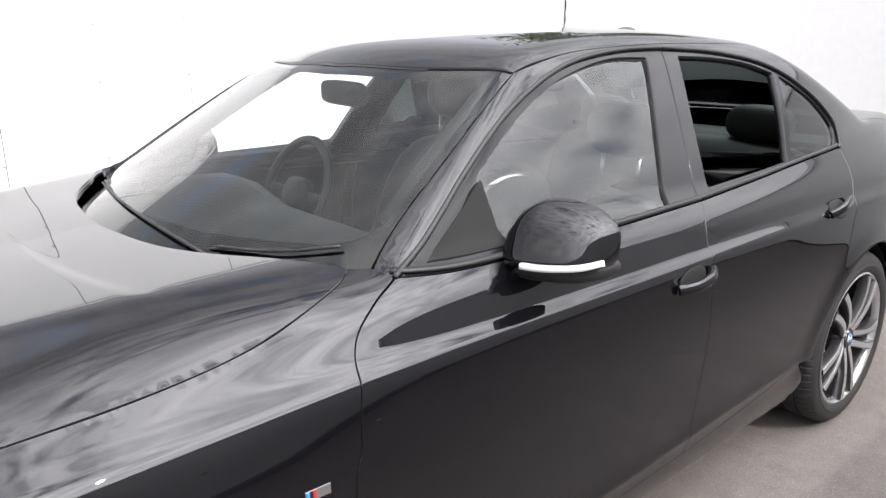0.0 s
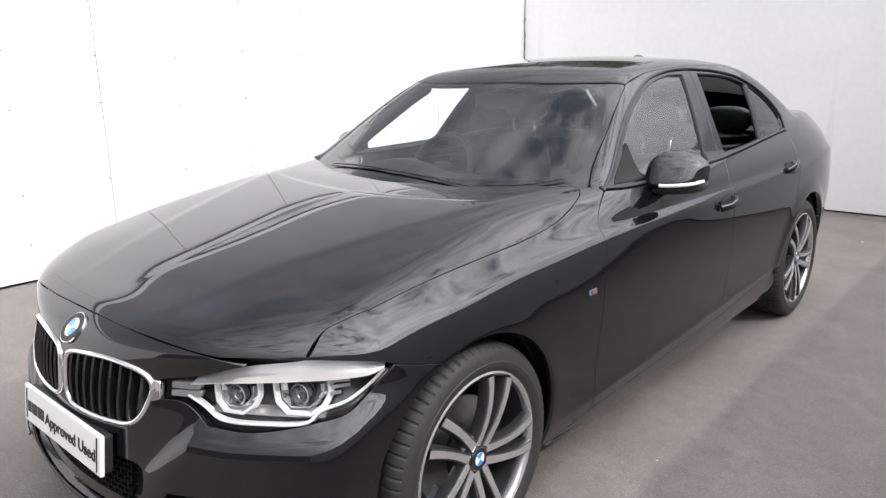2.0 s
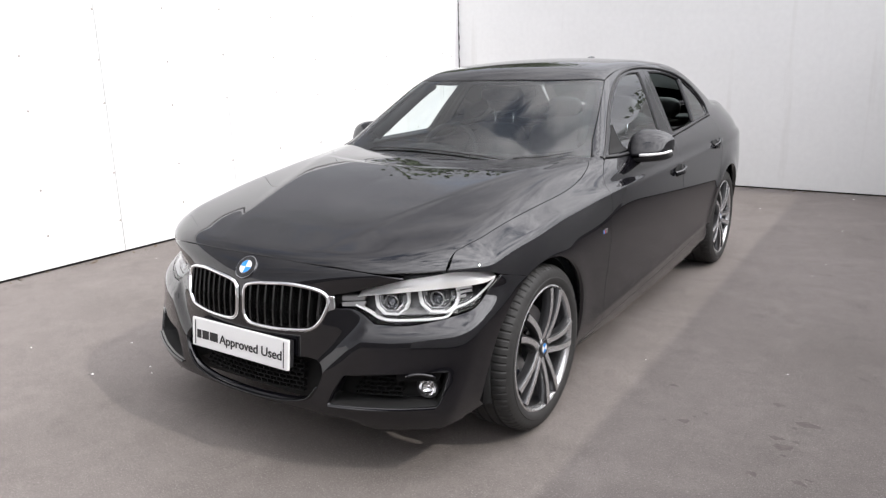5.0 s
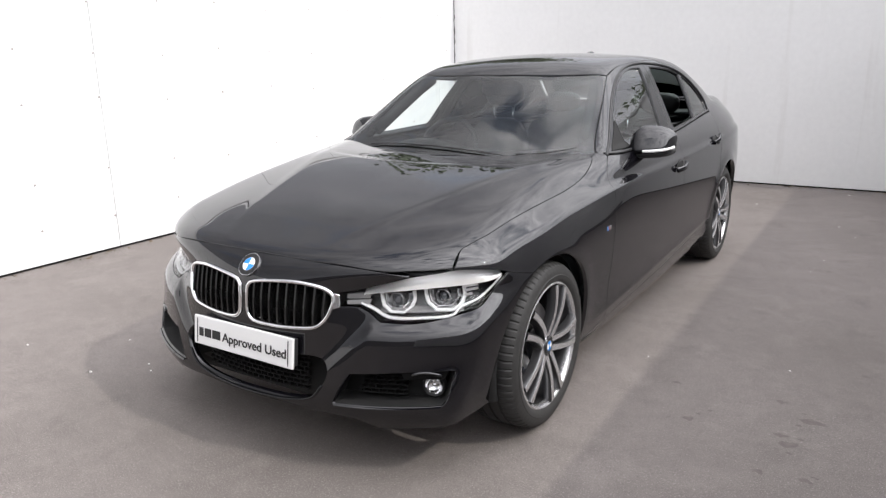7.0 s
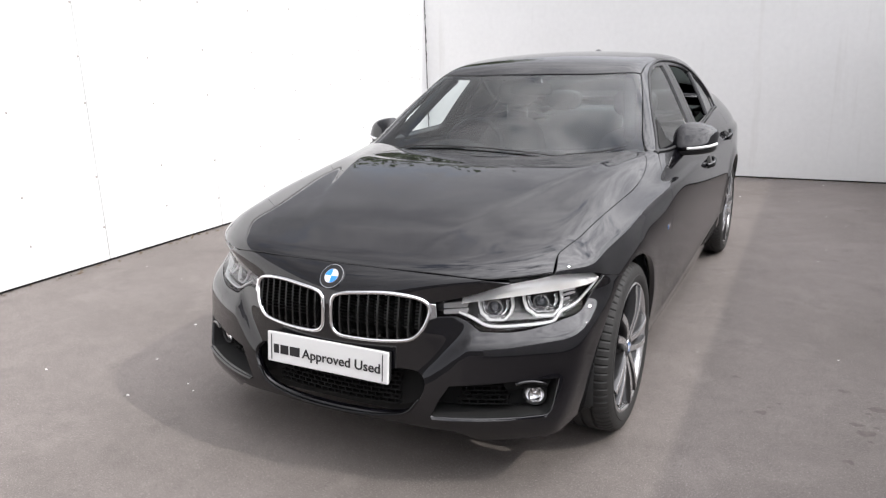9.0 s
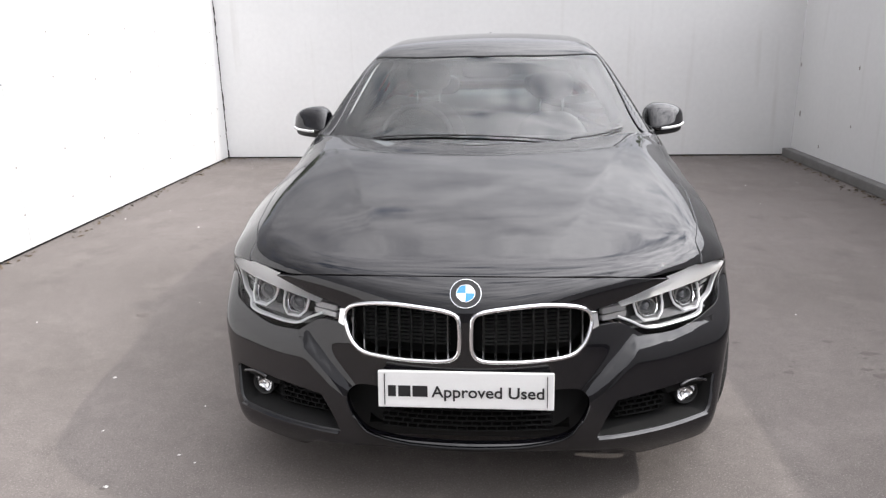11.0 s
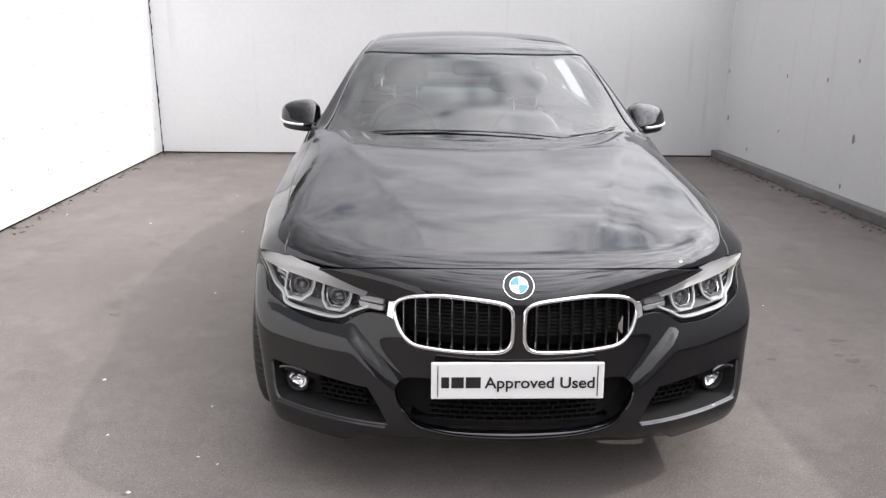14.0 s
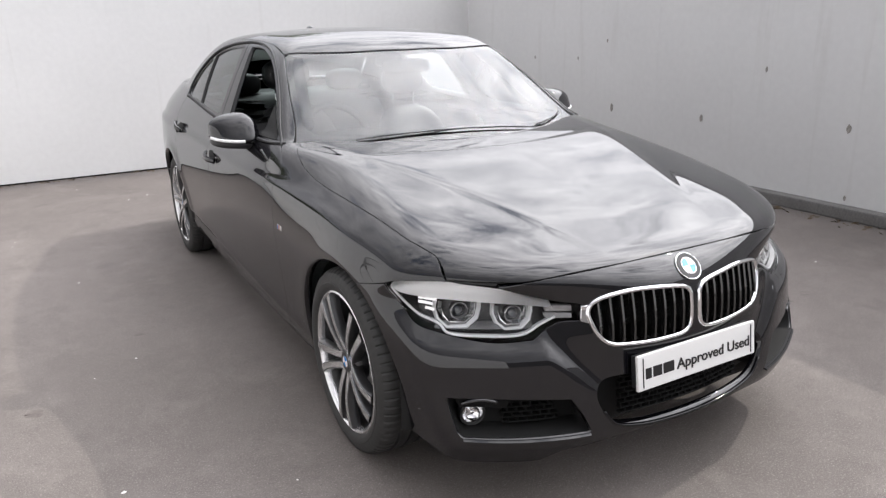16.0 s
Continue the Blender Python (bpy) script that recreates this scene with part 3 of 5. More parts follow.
def sheet(proj, segments, holes=(), step=.02, gap=.002, depth=.018, off=0.0, F=skin, rim=True):
    """A panel cut out of the skin: verts, faces and normals, with a rounded, turned-in rim."""
    loops = [loop_of(proj, segments, step * .7)] + [loop_of(proj, h, step * .5) for h in holes]
    loops = [l if (area(l) > 0) == (i == 0) else l[::-1] for i, l in enumerate(loops)]
    loops = [shrink(l, gap) for l in loops]
    outer = loops[0]
    lo, hi = outer.min(0), outer.max(0)
    gu, gv = np.arange(lo[0], hi[0], step), np.arange(lo[1], hi[1], step * .866)
    G = np.array([(u + (step / 2 if j % 2 else 0), v) for j, v in enumerate(gv) for u in gu])
    keep = inside(outer, G) & clear_of(outer, G, step * .45)
    for h in loops[1:]:
        keep &= ~inside(h, G) & clear_of(h, G, step * .35)
    pts, edges, rings = [], [], []
    for l in loops:
        n = len(pts)
        pts += [tuple(p) for p in l]
        ring = list(range(n, n + len(l)))
        rings.append(ring)
        edges += [(a, b) for a, b in zip(ring, ring[1:] + ring[:1])]
    pts += [tuple(p) for p in G[keep]]
    V, _, Fc, origin, _, _ = delaunay_2d_cdt([Vector(p) for p in pts], edges, [], 0, 1e-7)
    uv = np.array([tuple(v) for v in V])
    where = {o: i for i, os in enumerate(origin) for o in os}
    tri = np.array([tuple(f) for f in Fc])
    cen = uv[tri].mean(1)
    ok = inside(outer, cen)
    for h in loops[1:]:
        ok &= ~inside(h, cen)
    tri = tri[ok]
    P = meet(F, proj, uv, off)
    Nn = gradient(F, P)
    a, b, c = P[tri[:, 0]], P[tri[:, 1]], P[tri[:, 2]]
    flip = np.sum(np.cross(b - a, c - a) * Nn[tri[:, 0]]) < 0
    if flip:
        tri = tri[:, ::-1]
    verts, faces, norms = list(P), [tuple(t) for t in tri], list(Nn)
    if rim:
        for ring in rings:
            idx = [where[i] for i in ring]
            Q, M = P[idx], Nn[idx]
            t = np.roll(Q, -1, 0) - np.roll(Q, 1, 0)
            t /= np.linalg.norm(t, axis=1)[:, None] + 1e-12
            out = np.cross(t, M) * (-1 if flip else 1)
            out /= np.linalg.norm(out, axis=1)[:, None] + 1e-12
            n0, k = len(verts), len(idx)
            verts += list(Q + out * .0009 - M * .0008) + list(Q + out * .0011 - M * depth)
            norms += list((M + out) / 1.414) + list(out)
            for i in range(k):
                j = (i + 1) % k
                for r0, r1, s0, s1 in ((idx[i], idx[j], n0 + i, n0 + j), (n0 + i, n0 + j, n0 + k + i, n0 + k + j)):
                    faces.append((r0, s0, s1, r1) if not flip else (r0, r1, s1, s0))
    return np.array(verts), faces, np.array(norms)


def panel(name, mat, parent, proj, segments, side=0, label="", **kw):
    """side 0: one sheet over the middle; 1: one on the left; 2: one on each side."""
    v, f, n = sheet(proj, segments, **kw)
    obs = [part(name, mesh_of(name, v, f, n), mat, parent, label)]
    if side == 2:
        flip = np.array([-1, 1, 1])
        obs.append(part(name, mesh_of(name, v * flip, [q[::-1] for q in f], n * flip), mat, parent, label))
    return obs


def surface_curve(proj, pts, step=.012, off=0.0, F=skin, closed=False):
    """A smooth line on the skin and the skin's normals along it."""
    if closed:
        uv = loop_of(proj, pts, step)
    else:
        uv = curve_through(proj.flat(pts), step)
    P = meet(F, proj, uv, off)
    return P, gradient(F, P)


def strip(name, mat, parent, proj, pts, profile, side=2, label="", step=.012, off=0.0, F=skin, closed=False):
    """A profile run along a line on the skin."""
    P, M = surface_curve(proj, pts, step, off, F, closed)
    v, f = sweep(P, M, profile, closed)
    obs = []
    for s in ((1, -1) if side == 2 else (1,)):
        bm = bmesh.new()
        vs = [bm.verts.new((s * p[0], p[1], p[2])) for p in v]
        for q in f:
            bm.faces.new([vs[i] for i in q])
        for q in bm.faces:
            q.smooth = True
        obs.append(part(name, bm, mat, parent, label))
    return obs


car = empty("car", "glossy black four-door saloon with chrome twin grille and grey alloys", "car")

# shared lines between the panels
BONNET_FRONT = N((0, .754), (.25, .753), (.45, .745), (.54, .733), (.607, .719))
LAMP_TOP = N((.607, .719), (.54, .697), (.48, .678), (.380, .657))
LAMP_TIP = snap([(.817, -.285, .70)])
BONNET_CORNER = snap([(.703, -.440, .730)])
BONNET_LAMP = [BONNET_FRONT[-1]] + snap([(.655, -.492, .727)]) + BONNET_CORNER
LAMP_WING = BONNET_CORNER + snap([(.765, -.360, .722)]) + LAMP_TIP
LAMP_LOW = (N((.380, .657), (.384, .612)), N((.384, .612), (.452, .609), (.526, .566)),
            N((.526, .566), (.62, .562), (.70, .574)) + snap([(.75, -.465, .59), (.80, -.41, .612), (.822, -.345, .653)]) + LAMP_TIP)
BONNET_SIDE = BONNET_CORNER + T((.714, -.395), (.7245, -.355), (.735, -.315), (.745, -.27), (.752, -.20), (.760, -.12), (.767, -.05), (.780, .12), (.789, .30), (.787, .45), (.772, .565), (.745, .635), (.715, .665))
BONNET_REAR = T((.715, .665), (.60, .605), (.45, .552), (.30, .522), (0, .50))
DOOR_FRONT = S((.72, .976), (.655, .945), (.60, .90), (.575, .82), (.562, .64), (.56, .42), (.585, .24))
SPLIT = S((1.735, .985), (1.70, .925), (1.683, .85), (1.674, .60), (1.674, .42), (1.68, .285))
BELT_FRONT = S((.72, .976), (.85, .970), (1.2, .974), (1.735, .985))
BELT_REAR = S((1.735, .985), (2.1, 1.002), (2.45, 1.022), (2.72, 1.035))
REAR_LINE = S((2.72, 1.035), (2.67, .95), (2.615, .86), (2.575, .74), (2.52, .56))
DOOR_LOW_F = S((.585, .24), (1.1, .262), (1.68, .285))
DOOR_LOW_R = S((1.68, .285), (2.1, .325), (2.36, .365))
REAR_ARCH_LOW = arc(2.81, .327, .376, 174, 141.2, 6)
LIGHT_F = S((.72, .976), (.795, 1.012), (.87, 1.062), (.965, 1.128), (1.134, 1.230), (1.30, 1.300), (1.45, 1.340), (1.67, 1.366), (1.885, 1.372))
LIGHT_R = S((1.885, 1.372), (2.2, 1.356), (2.45, 1.318), (2.62, 1.255), (2.74, 1.175), (2.79, 1.10), (2.765, 1.055), (2.72, 1.035))
A_FOOT = C((.737, .70))
SCREEN_SIDE = A_FOOT + C((.70, .79), (.66, .95), (.612, 1.13), (.582, 1.228))
ROOF_FRONT = C((0, 1.112), (.30, 1.137), (.50, 1.192), (.582, 1.228))
ROOF_SIDE = C((.582, 1.228), (.563, 1.45), (.556, 1.8), (.550, 2.2), (.53, 2.5), (.51, 2.62))
ROOF_REAR = C((.51, 2.62), (.30, 2.69), (0, 2.71))
BACK_SIDE = T((.51, 2.62), (.55, 2.85), (.60, 3.05), (.64, 3.22))
BOOT_SIDE = T((.64, 3.22), (.665, 3.45), (.68, 3.66))
FRONT_ARCH = arc(0, .330, .366, -18, 113, 22)


def build_shell():
    panel("bonnet", PAINT, car, TOP, both([BONNET_FRONT + BONNET_LAMP[1:], BONNET_SIDE, BONNET_REAR]), step=.013)
    panel("front_wing", PAINT, car, OBLIQUE,
          [BONNET_SIDE, [BONNET_SIDE[-1]] + A_FOOT, A_FOOT + [DOOR_FRONT[0]], DOOR_FRONT, S((.585, .24), (.47, .22), (.358, .211)), FRONT_ARCH,
           [FRONT_ARCH[-1]] + [(.86, -.22, .685)] + LAMP_TIP, LAMP_WING[::-1]], side=2, step=.0125, depth=.03)
    panel("front_door", PAINT, car, SIDE, [BELT_FRONT, SPLIT, DOOR_LOW_F[::-1], DOOR_FRONT[::-1]], side=2, step=.013)
    panel("rear_door", PAINT, car, SIDE, [BELT_REAR, REAR_LINE, REAR_ARCH_LOW[::-1], [REAR_ARCH_LOW[0], DOOR_LOW_R[-1]], DOOR_LOW_R[::-1], SPLIT[::-1]], side=2, step=.014)
    panel("body_side", PAINT, car, SLOPE,
          [SCREEN_SIDE, ROOF_SIDE, BACK_SIDE, BOOT_SIDE, [BOOT_SIDE[-1]] + S((3.76, .93), (3.70, .70)), S((3.70, .70), (3.45, .60), (3.165, .52)),
           arc(2.81, .327, .376, 31, 141.2, 18), REAR_LINE[::-1], LIGHT_R[::-1], LIGHT_F[::-1], [LIGHT_F[0]] + A_FOOT],
          side=2, step=.018, depth=.03)
    panel("sill", PAINT, car, SIDE, [DOOR_LOW_F, DOOR_LOW_R, [DOOR_LOW_R[-1]] + S((2.43, .28), (2.44, .215)), S((2.44, .215), (1.4, .185), (.40, .185), (.36, .211)),
                                     S((.36, .211), (.47, .22), (.585, .24))], side=2, step=.02, depth=.06)
    panel("roof", PAINT, car, TOP, both([ROOF_FRONT, ROOF_SIDE, ROOF_REAR]), F=cabin, step=.025)
    panel("boot_lid", PAINT, car, TOP, both([T((0, 3.30), (.40, 3.27), (.64, 3.22)), BOOT_SIDE, T((.68, 3.66), (.4, 3.74), (0, 3.76))]), step=.03)
    panel("rear_bumper", PAINT, car, TAIL_ROUND, both([[(0, 3.8, .80), (.35, 3.8, .80), (.74, 3.74, .72)], [(.74, 3.74, .72)] + S((3.70, .70), (3.45, .60), (3.165, .52)),
                                                       arc(2.81, .327, .376, 31, -17, 8), S((3.17, .22), (3.5, .22)) + [(.4, 3.8, .24), (0, 3.82, .24)]]), step=.03, depth=.03)
    panel("boot_face", PAINT, car, TAIL_ROUND, both([[(0, 3.76, 1.055), (.40, 3.74, 1.05), (.60, 3.7, 1.04)], [(.60, 3.7, 1.04), (.62, 3.74, .80)], [(.62, 3.74, .80), (.35, 3.8, .805), (0, 3.8, .805)]]), step=.03)
    panel("tail_light", RED_LAMP, car, TAIL_ROUND, [[(.61, 3.7, 1.03), (.63, 3.74, .80)], [(.63, 3.74, .80), (.74, 3.74, .73)] + S((3.68, .71)), S((3.68, .71), (3.60, .86), (3.66, .98)), S((3.66, .98)) + [(.61, 3.7, 1.03)]],
          side=2, step=.03)


KIDNEY = [[(.019, .645), (.029, .661), (.055, .670), (.118, .678), (.236, .684), (.325, .672), (.353, .657), (.364, .634), (.359, .601), (.341, .562), (.309, .536), (.236, .526), (.135, .523), (.042, .530), (.023, .548), (.0175, .59), (.019, .645)]]
INTAKE = [(0, .432), (.22, .432), (.335, .425), (.362, .395), (.345, .335), (.295, .285), (.20, .262), (0, .255)]
SIDE_INTAKE = [[(.768, .408), (.752, .305), (.742, .292)], [(.742, .292), (.62, .284), (.50, .281), (.388, .279)], [(.388, .279), (.414, .335), (.448, .390)], [(.448, .390), (.55, .398), (.66, .405), (.768, .408)]]


def nose_curve(pts):
    return N(*pts)


kidney_loop = [nose_curve(s) for s in KIDNEY]
side_loop = [nose_curve(s) for s in SIDE_INTAKE]
intake_half = [nose_curve(INTAKE)]
BUMPER_LOW = [(.86, -.362, .236), (.80, -.45, .220)] + N((.70, .200), (.56, .184)), N((.56, .184), (.525, .183), (.465, .222), (.40, .228)), N((.40, .228), (.2, .236), (0, .238))


def build_nose():
    top = [BONNET_FRONT, [BONNET_FRONT[-1]] + LAMP_TOP[1:], LAMP_LOW[0], LAMP_LOW[1], LAMP_LOW[2],
           [LAMP_TIP[0]] + [(.86, -.22, .685)] + [FRONT_ARCH[-1]], arc(0, .330, .366, 113, 193, 16), *BUMPER_LOW]
    holes = [kidney_loop, [mirrored(s) for s in kidney_loop], side_loop, [mirrored(s) for s in side_loop], both(intake_half)]
    panel("front_bumper", PAINT, car, NOSE_ROUND, both(top), holes=holes, step=.014, depth=.03)


build_shell()
build_nose()


# ---- glazing ----
def build_glass():
    lip = [C((0, .485), (.30, .51), (.52, .57), (.737, .70)), SCREEN_SIDE, ROOF_FRONT[::-1]]
    screen = panel("windscreen", CLEAR, car, TOP, both(lip), F=cabin, off=.005, gap=.004, rim=False, step=.03, label="clear laminated glass with clouds mirrored in it")[0]
    inner = [C((0, .575), (.30, .60), (.52, .665), (.640, .735), (.665, .79)), C((.665, .79), (.625, .95), (.575, 1.13), (.545, 1.185)), C((.545, 1.185), (.48, 1.155), (.30, 1.105), (0, 1.08))]
    panel("screen_border", GLOSS, screen, TOP, both(lip), holes=[both(inner)], F=cabin, off=.010, gap=.002, rim=False, step=.03, label="black ceramic band round the glass")
    panel("rear_window", REAR_GLASS, car, TOP, both([ROOF_REAR[::-1], BACK_SIDE, T((.64, 3.22), (.40, 3.27), (0, 3.30))]), F=cabin, off=.004, gap=.004, rim=False, step=.04, label="tinted rear glass")
    front_hole = [S((.845, .992), (1.2, .992), (1.592, .995)), S((1.592, .995), (1.66, 1.13), (1.782, 1.345)), S((1.782, 1.345), (1.62, 1.344), (1.45, 1.318), (1.30, 1.276), (1.134, 1.200), (.99, 1.112), (.845, .992))]
    rear_hole = [S((1.818, 1.012), (2.10, 1.022), (2.325, 1.032)), S((2.325, 1.032), (2.41, 1.16), (2.478, 1.288)), S((2.478, 1.288), (2.33, 1.322), (2.15, 1.340), (1.955, 1.347)), S((1.955, 1.347), (1.875, 1.18), (1.818, 1.012))]
    small = [S((2.36, 1.036), (2.55, 1.043), (2.70, 1.05), (2.745, 1.068)), S((2.745, 1.068), (2.758, 1.10), (2.715, 1.168), (2.60, 1.24), (2.515, 1.278)), S((2.515, 1.278), (2.45, 1.16), (2.36, 1.036))]
    cut = [LIGHT_F[-1]] + S((1.80, 1.17), (1.735, .985))
    ff = panel("window_frame", GLOSS, car, SLOPE, [LIGHT_F, cut, BELT_FRONT[::-1]], holes=[front_hole], side=2, off=.005, gap=.0035, step=.02, depth=.022, label="black gloss front door window frame")
    rf = panel("window_frame", GLOSS, car, SLOPE, [LIGHT_R, BELT_REAR[::-1], cut[::-1]], holes=[rear_hole, small], side=2, off=.005, gap=.0035, step=.02, depth=.022, label="black gloss rear door window frame")
    obs = panel("side_window", SIDE_GLASS, car, SLOPE, front_hole, side=2, off=.016, gap=-.004, rim=False, step=.04, label="tinted front door glass")
    bpy.data.objects.remove(obs[1])
    obs = panel("side_window", PRIVACY, car, SLOPE, rear_hole, side=2, off=.016, gap=-.004, rim=False, step=.04, label="dark privacy glass in the rear door")
    bpy.data.objects.remove(obs[0])
    sail = [S((.80, .990), (.88, .990), (1.0, .991)), S((1.0, .991), (1.0, 1.112)), S((1.0, 1.112), (.92, 1.060), (.80, .990))]
    panel("sail_panel", DARK, car, SLOPE, sail, side=2, off=.001, gap=.001, step=.02, depth=.016, label="black triangular mirror mount")
    panel("quarter_window", PRIVACY, car, SLOPE, small, side=2, off=.012, gap=-.004, rim=False, step=.04, label="dark privacy quarter glass")
    flat = [(-.006, 0), (-.006, .006), (.006, .006), (.006, 0)]
    strip("belt_trim", SATIN, car, SIDE, [(p[0], p[1], p[2] + .006) for p in BELT_FRONT], flat, off=.002)
    strip("belt_trim", SATIN, car, SIDE, [(p[0], p[1], p[2] + .006) for p in BELT_REAR], flat, off=.002)
    strip("window_seal", SATIN, car, SLOPE, [(p[0], p[1], p[2]) for p in LIGHT_F], [(-.007, -.004), (-.005, .004), (.005, .004), (.007, -.004)])
    strip("window_seal", SATIN, car, SLOPE, [(p[0], p[1], p[2]) for p in LIGHT_R], [(-.007, -.004), (-.005, .004), (.005, .004), (.007, -.004)])


build_glass()


# ---- grille, plate and badge ----
def line_on(x, z0, z1, off, n=8):
    P = meet(skin, FRONT, FRONT.flat(np.array([(x, 0, z) for z in np.linspace(z0, z1, n)])), off)
    return P


def fin(name, mat, parent, P, half, deep, label=""):
    """A thin upright or level blade that follows points, its depth along the car."""
    P = np.array(P)
    v, f = sweep(P, [(0, -1, 0)] * len(P), [(-half, -deep), (-half, deep * .8), (0, deep), (half, deep * .8), (half, -deep)])
    bm = bmesh.new()
    vs = [bm.verts.new(p) for p in v]
    for q in f:
        bm.faces.new([vs[i] for i in q])
    return part(name, bm, mat, parent, label)


def span(loop, x):
    """Lowest and highest z of a front outline at x."""
    P = np.array([p for s in loop for p in curve_through(np.array(s), .01)])
    d = np.abs(P[:, 0] - x)
    near = P[d < .012]
    return near[:, 2].min(), near[:, 2].max()


def build_grille():
    prof = [(-.0075, -.012), (-.0075, .004), (-.005, .009), (.0, .0115), (.005, .009), (.007, .003), (.007, -.012)]
    for s in (1, -1):
        grille = part("radiator_grille", mesh_of("grille_back", *sheet(NOSE_ROUND, [[(s * p[0], p[1], p[2]) for p in q] for q in kidney_loop], step=.03, gap=-.01, off=.085, rim=False)[:2]), DARK, car,
                      "chrome-framed kidney grille with black upright bars")
        P, M = surface_curve(NOSE_ROUND, kidney_loop, .010, .002, closed=True)
        flip = np.array([s, 1, 1])
        v, f = sweep(P, M, prof, True)
        bm = bmesh.new()
        vs = [bm.verts.new(tuple(np.array(p) * flip)) for p in v]
        for q in f:
            bm.faces.new([vs[i] for i in q])
        for q in bm.faces:
            q.smooth = True
        part("frame", bm, CHROME, grille, "polished chrome frame")
        for i in range(9):
            x = .052 + i * .0355
            z0, z1 = span(kidney_loop, x)
            p = line_on(x, z0 + .006, z1 - .006, .012)
            p[:, 1] += .004 * np.linspace(-1, 1, len(p)) ** 2
            fin("bar", BAR, grille, p * flip, .0036, .022)
        for i in range(11):
            z = .550 + i * .0115
            xs = np.linspace(.05, .30, 9)
            p = meet(skin, FRONT, FRONT.flat(np.array([(x, 0, z) for x in xs])), .070)
            fin("radiator_slat", CORE_GREY, grille, p * flip, .0022, .006)
        tab = panel("grille_wing", CHROME, car, NOSE_ROUND, [[(s * x, -.65, z) for x, z in q] for q in (((.357, .655), (.381, .652)), ((.381, .652), (.385, .610)), ((.385, .610), (.354, .600)), ((.354, .600), (.357, .655)))],
                    off=-.003, gap=.001, step=.012, depth=.02, label="chrome link between grille and headlight")


build_grille()


def build_plate():
    plate = part("number_plate", box(bmesh.new(), (-.256, -.006, -.0555), (.256, .006, .0555), .004), WHITE_PLATE, car, "white dealer plate with black lettering")
    tilt = pose(0, -.765, .446, -7, 0, 0)
    plate.matrix_local = tilt
    for x in (-.236, .236):
        part("end_line", box(bmesh.new(), (x - .0012, -.0085, -.046), (x + .0012, -.0055, .046)), INK, plate)
    bracket = part("plate_holder", box(bmesh.new(), (-.25, .004, -.050), (.25, .03, .050), .004), SATIN, plate)
    # the dealer's mark as a plain block
    for x0, x1 in ((-.226, -.203), (-.196, -.160), (-.154, -.110)):
        part("mark", box(bmesh.new(), (x0, -.0075, -.021), (x1, -.0055, .012)), INK, plate)
    cu = bpy.data.curves.new("lettering", "FONT")
    cu.body, cu.size, cu.align_x, cu.extrude = "Approved Used", .0475, "LEFT", .0008
    cu.offset = .0006
    tmp = new("lettering", cu)
    bpy.context.view_layer.update()
    me = bpy.data.meshes.new_from_object(tmp.evaluated_get(bpy.context.evaluated_depsgraph_get()))
    bpy.data.objects.remove(tmp)
    w = max(v.co.x for v in me.vertices)
    for v in me.vertices:
        v.co.x *= .325 / w
    letters = part("lettering", me, INK, plate)
    me.materials.clear()
    me.materials.append(INK)
    letters.matrix_local = pose(-.098, -.0075, -.021, 90, 0, 0)


build_plate()


def disc(bm, r, z0, z1, n=40, a0=0, a1=360):
    """A short round or pie-shaped slab about z."""
    full = a1 - a0 >= 360
    k = n if full else n + 1
    ang = [radians(a0 + (a1 - a0) * i / n) for i in range(k)]
    lo = [bm.verts.new((r * math.cos(a), r * math.sin(a), z0)) for a in ang]
    hi = [bm.verts.new((r * math.cos(a), r * math.sin(a), z1)) for a in ang]
    if not full:
        lo.append(bm.verts.new((0, 0, z0)))
        hi.append(bm.verts.new((0, 0, z1)))
    m = len(lo)
    bm.faces.new(hi)
    bm.faces.new(lo[::-1])
    for i in range(m):
        bm.faces.new((lo[i], lo[(i + 1) % m], hi[(i + 1) % m], hi[i]))
    return bm


def badge(parent, m, r):
    b = part("badge", disc(bmesh.new(), r, -.004, .002), CHROME, parent, "round black, blue and white badge")
    b.matrix_local = m
    part("badge_ring", disc(bmesh.new(), r * .95, .001, .0032), INK, b)
    part("badge_rim", disc(bmesh.new(), r * .60, .003, .0038), CHROME, b)
    for i in range(4):
        part("badge_quarter", disc(bmesh.new(), r * .56, .0035, .0046, 10, 90 * i, 90 * i + 90), BADGE_BLUE if i % 2 else BADGE_WHITE, b)
    return b


def seat_on(P, n):
    """A pose at P whose z axis is n."""
    return Matrix.Translation(P) @ Vector(n).to_track_quat("Z", "Y").to_matrix().to_4x4()


bp = np.array(N((0, .716)))
badge(car, seat_on(bp[0] + (0, 0, .002), gradient(skin, bp)[0]), .046)


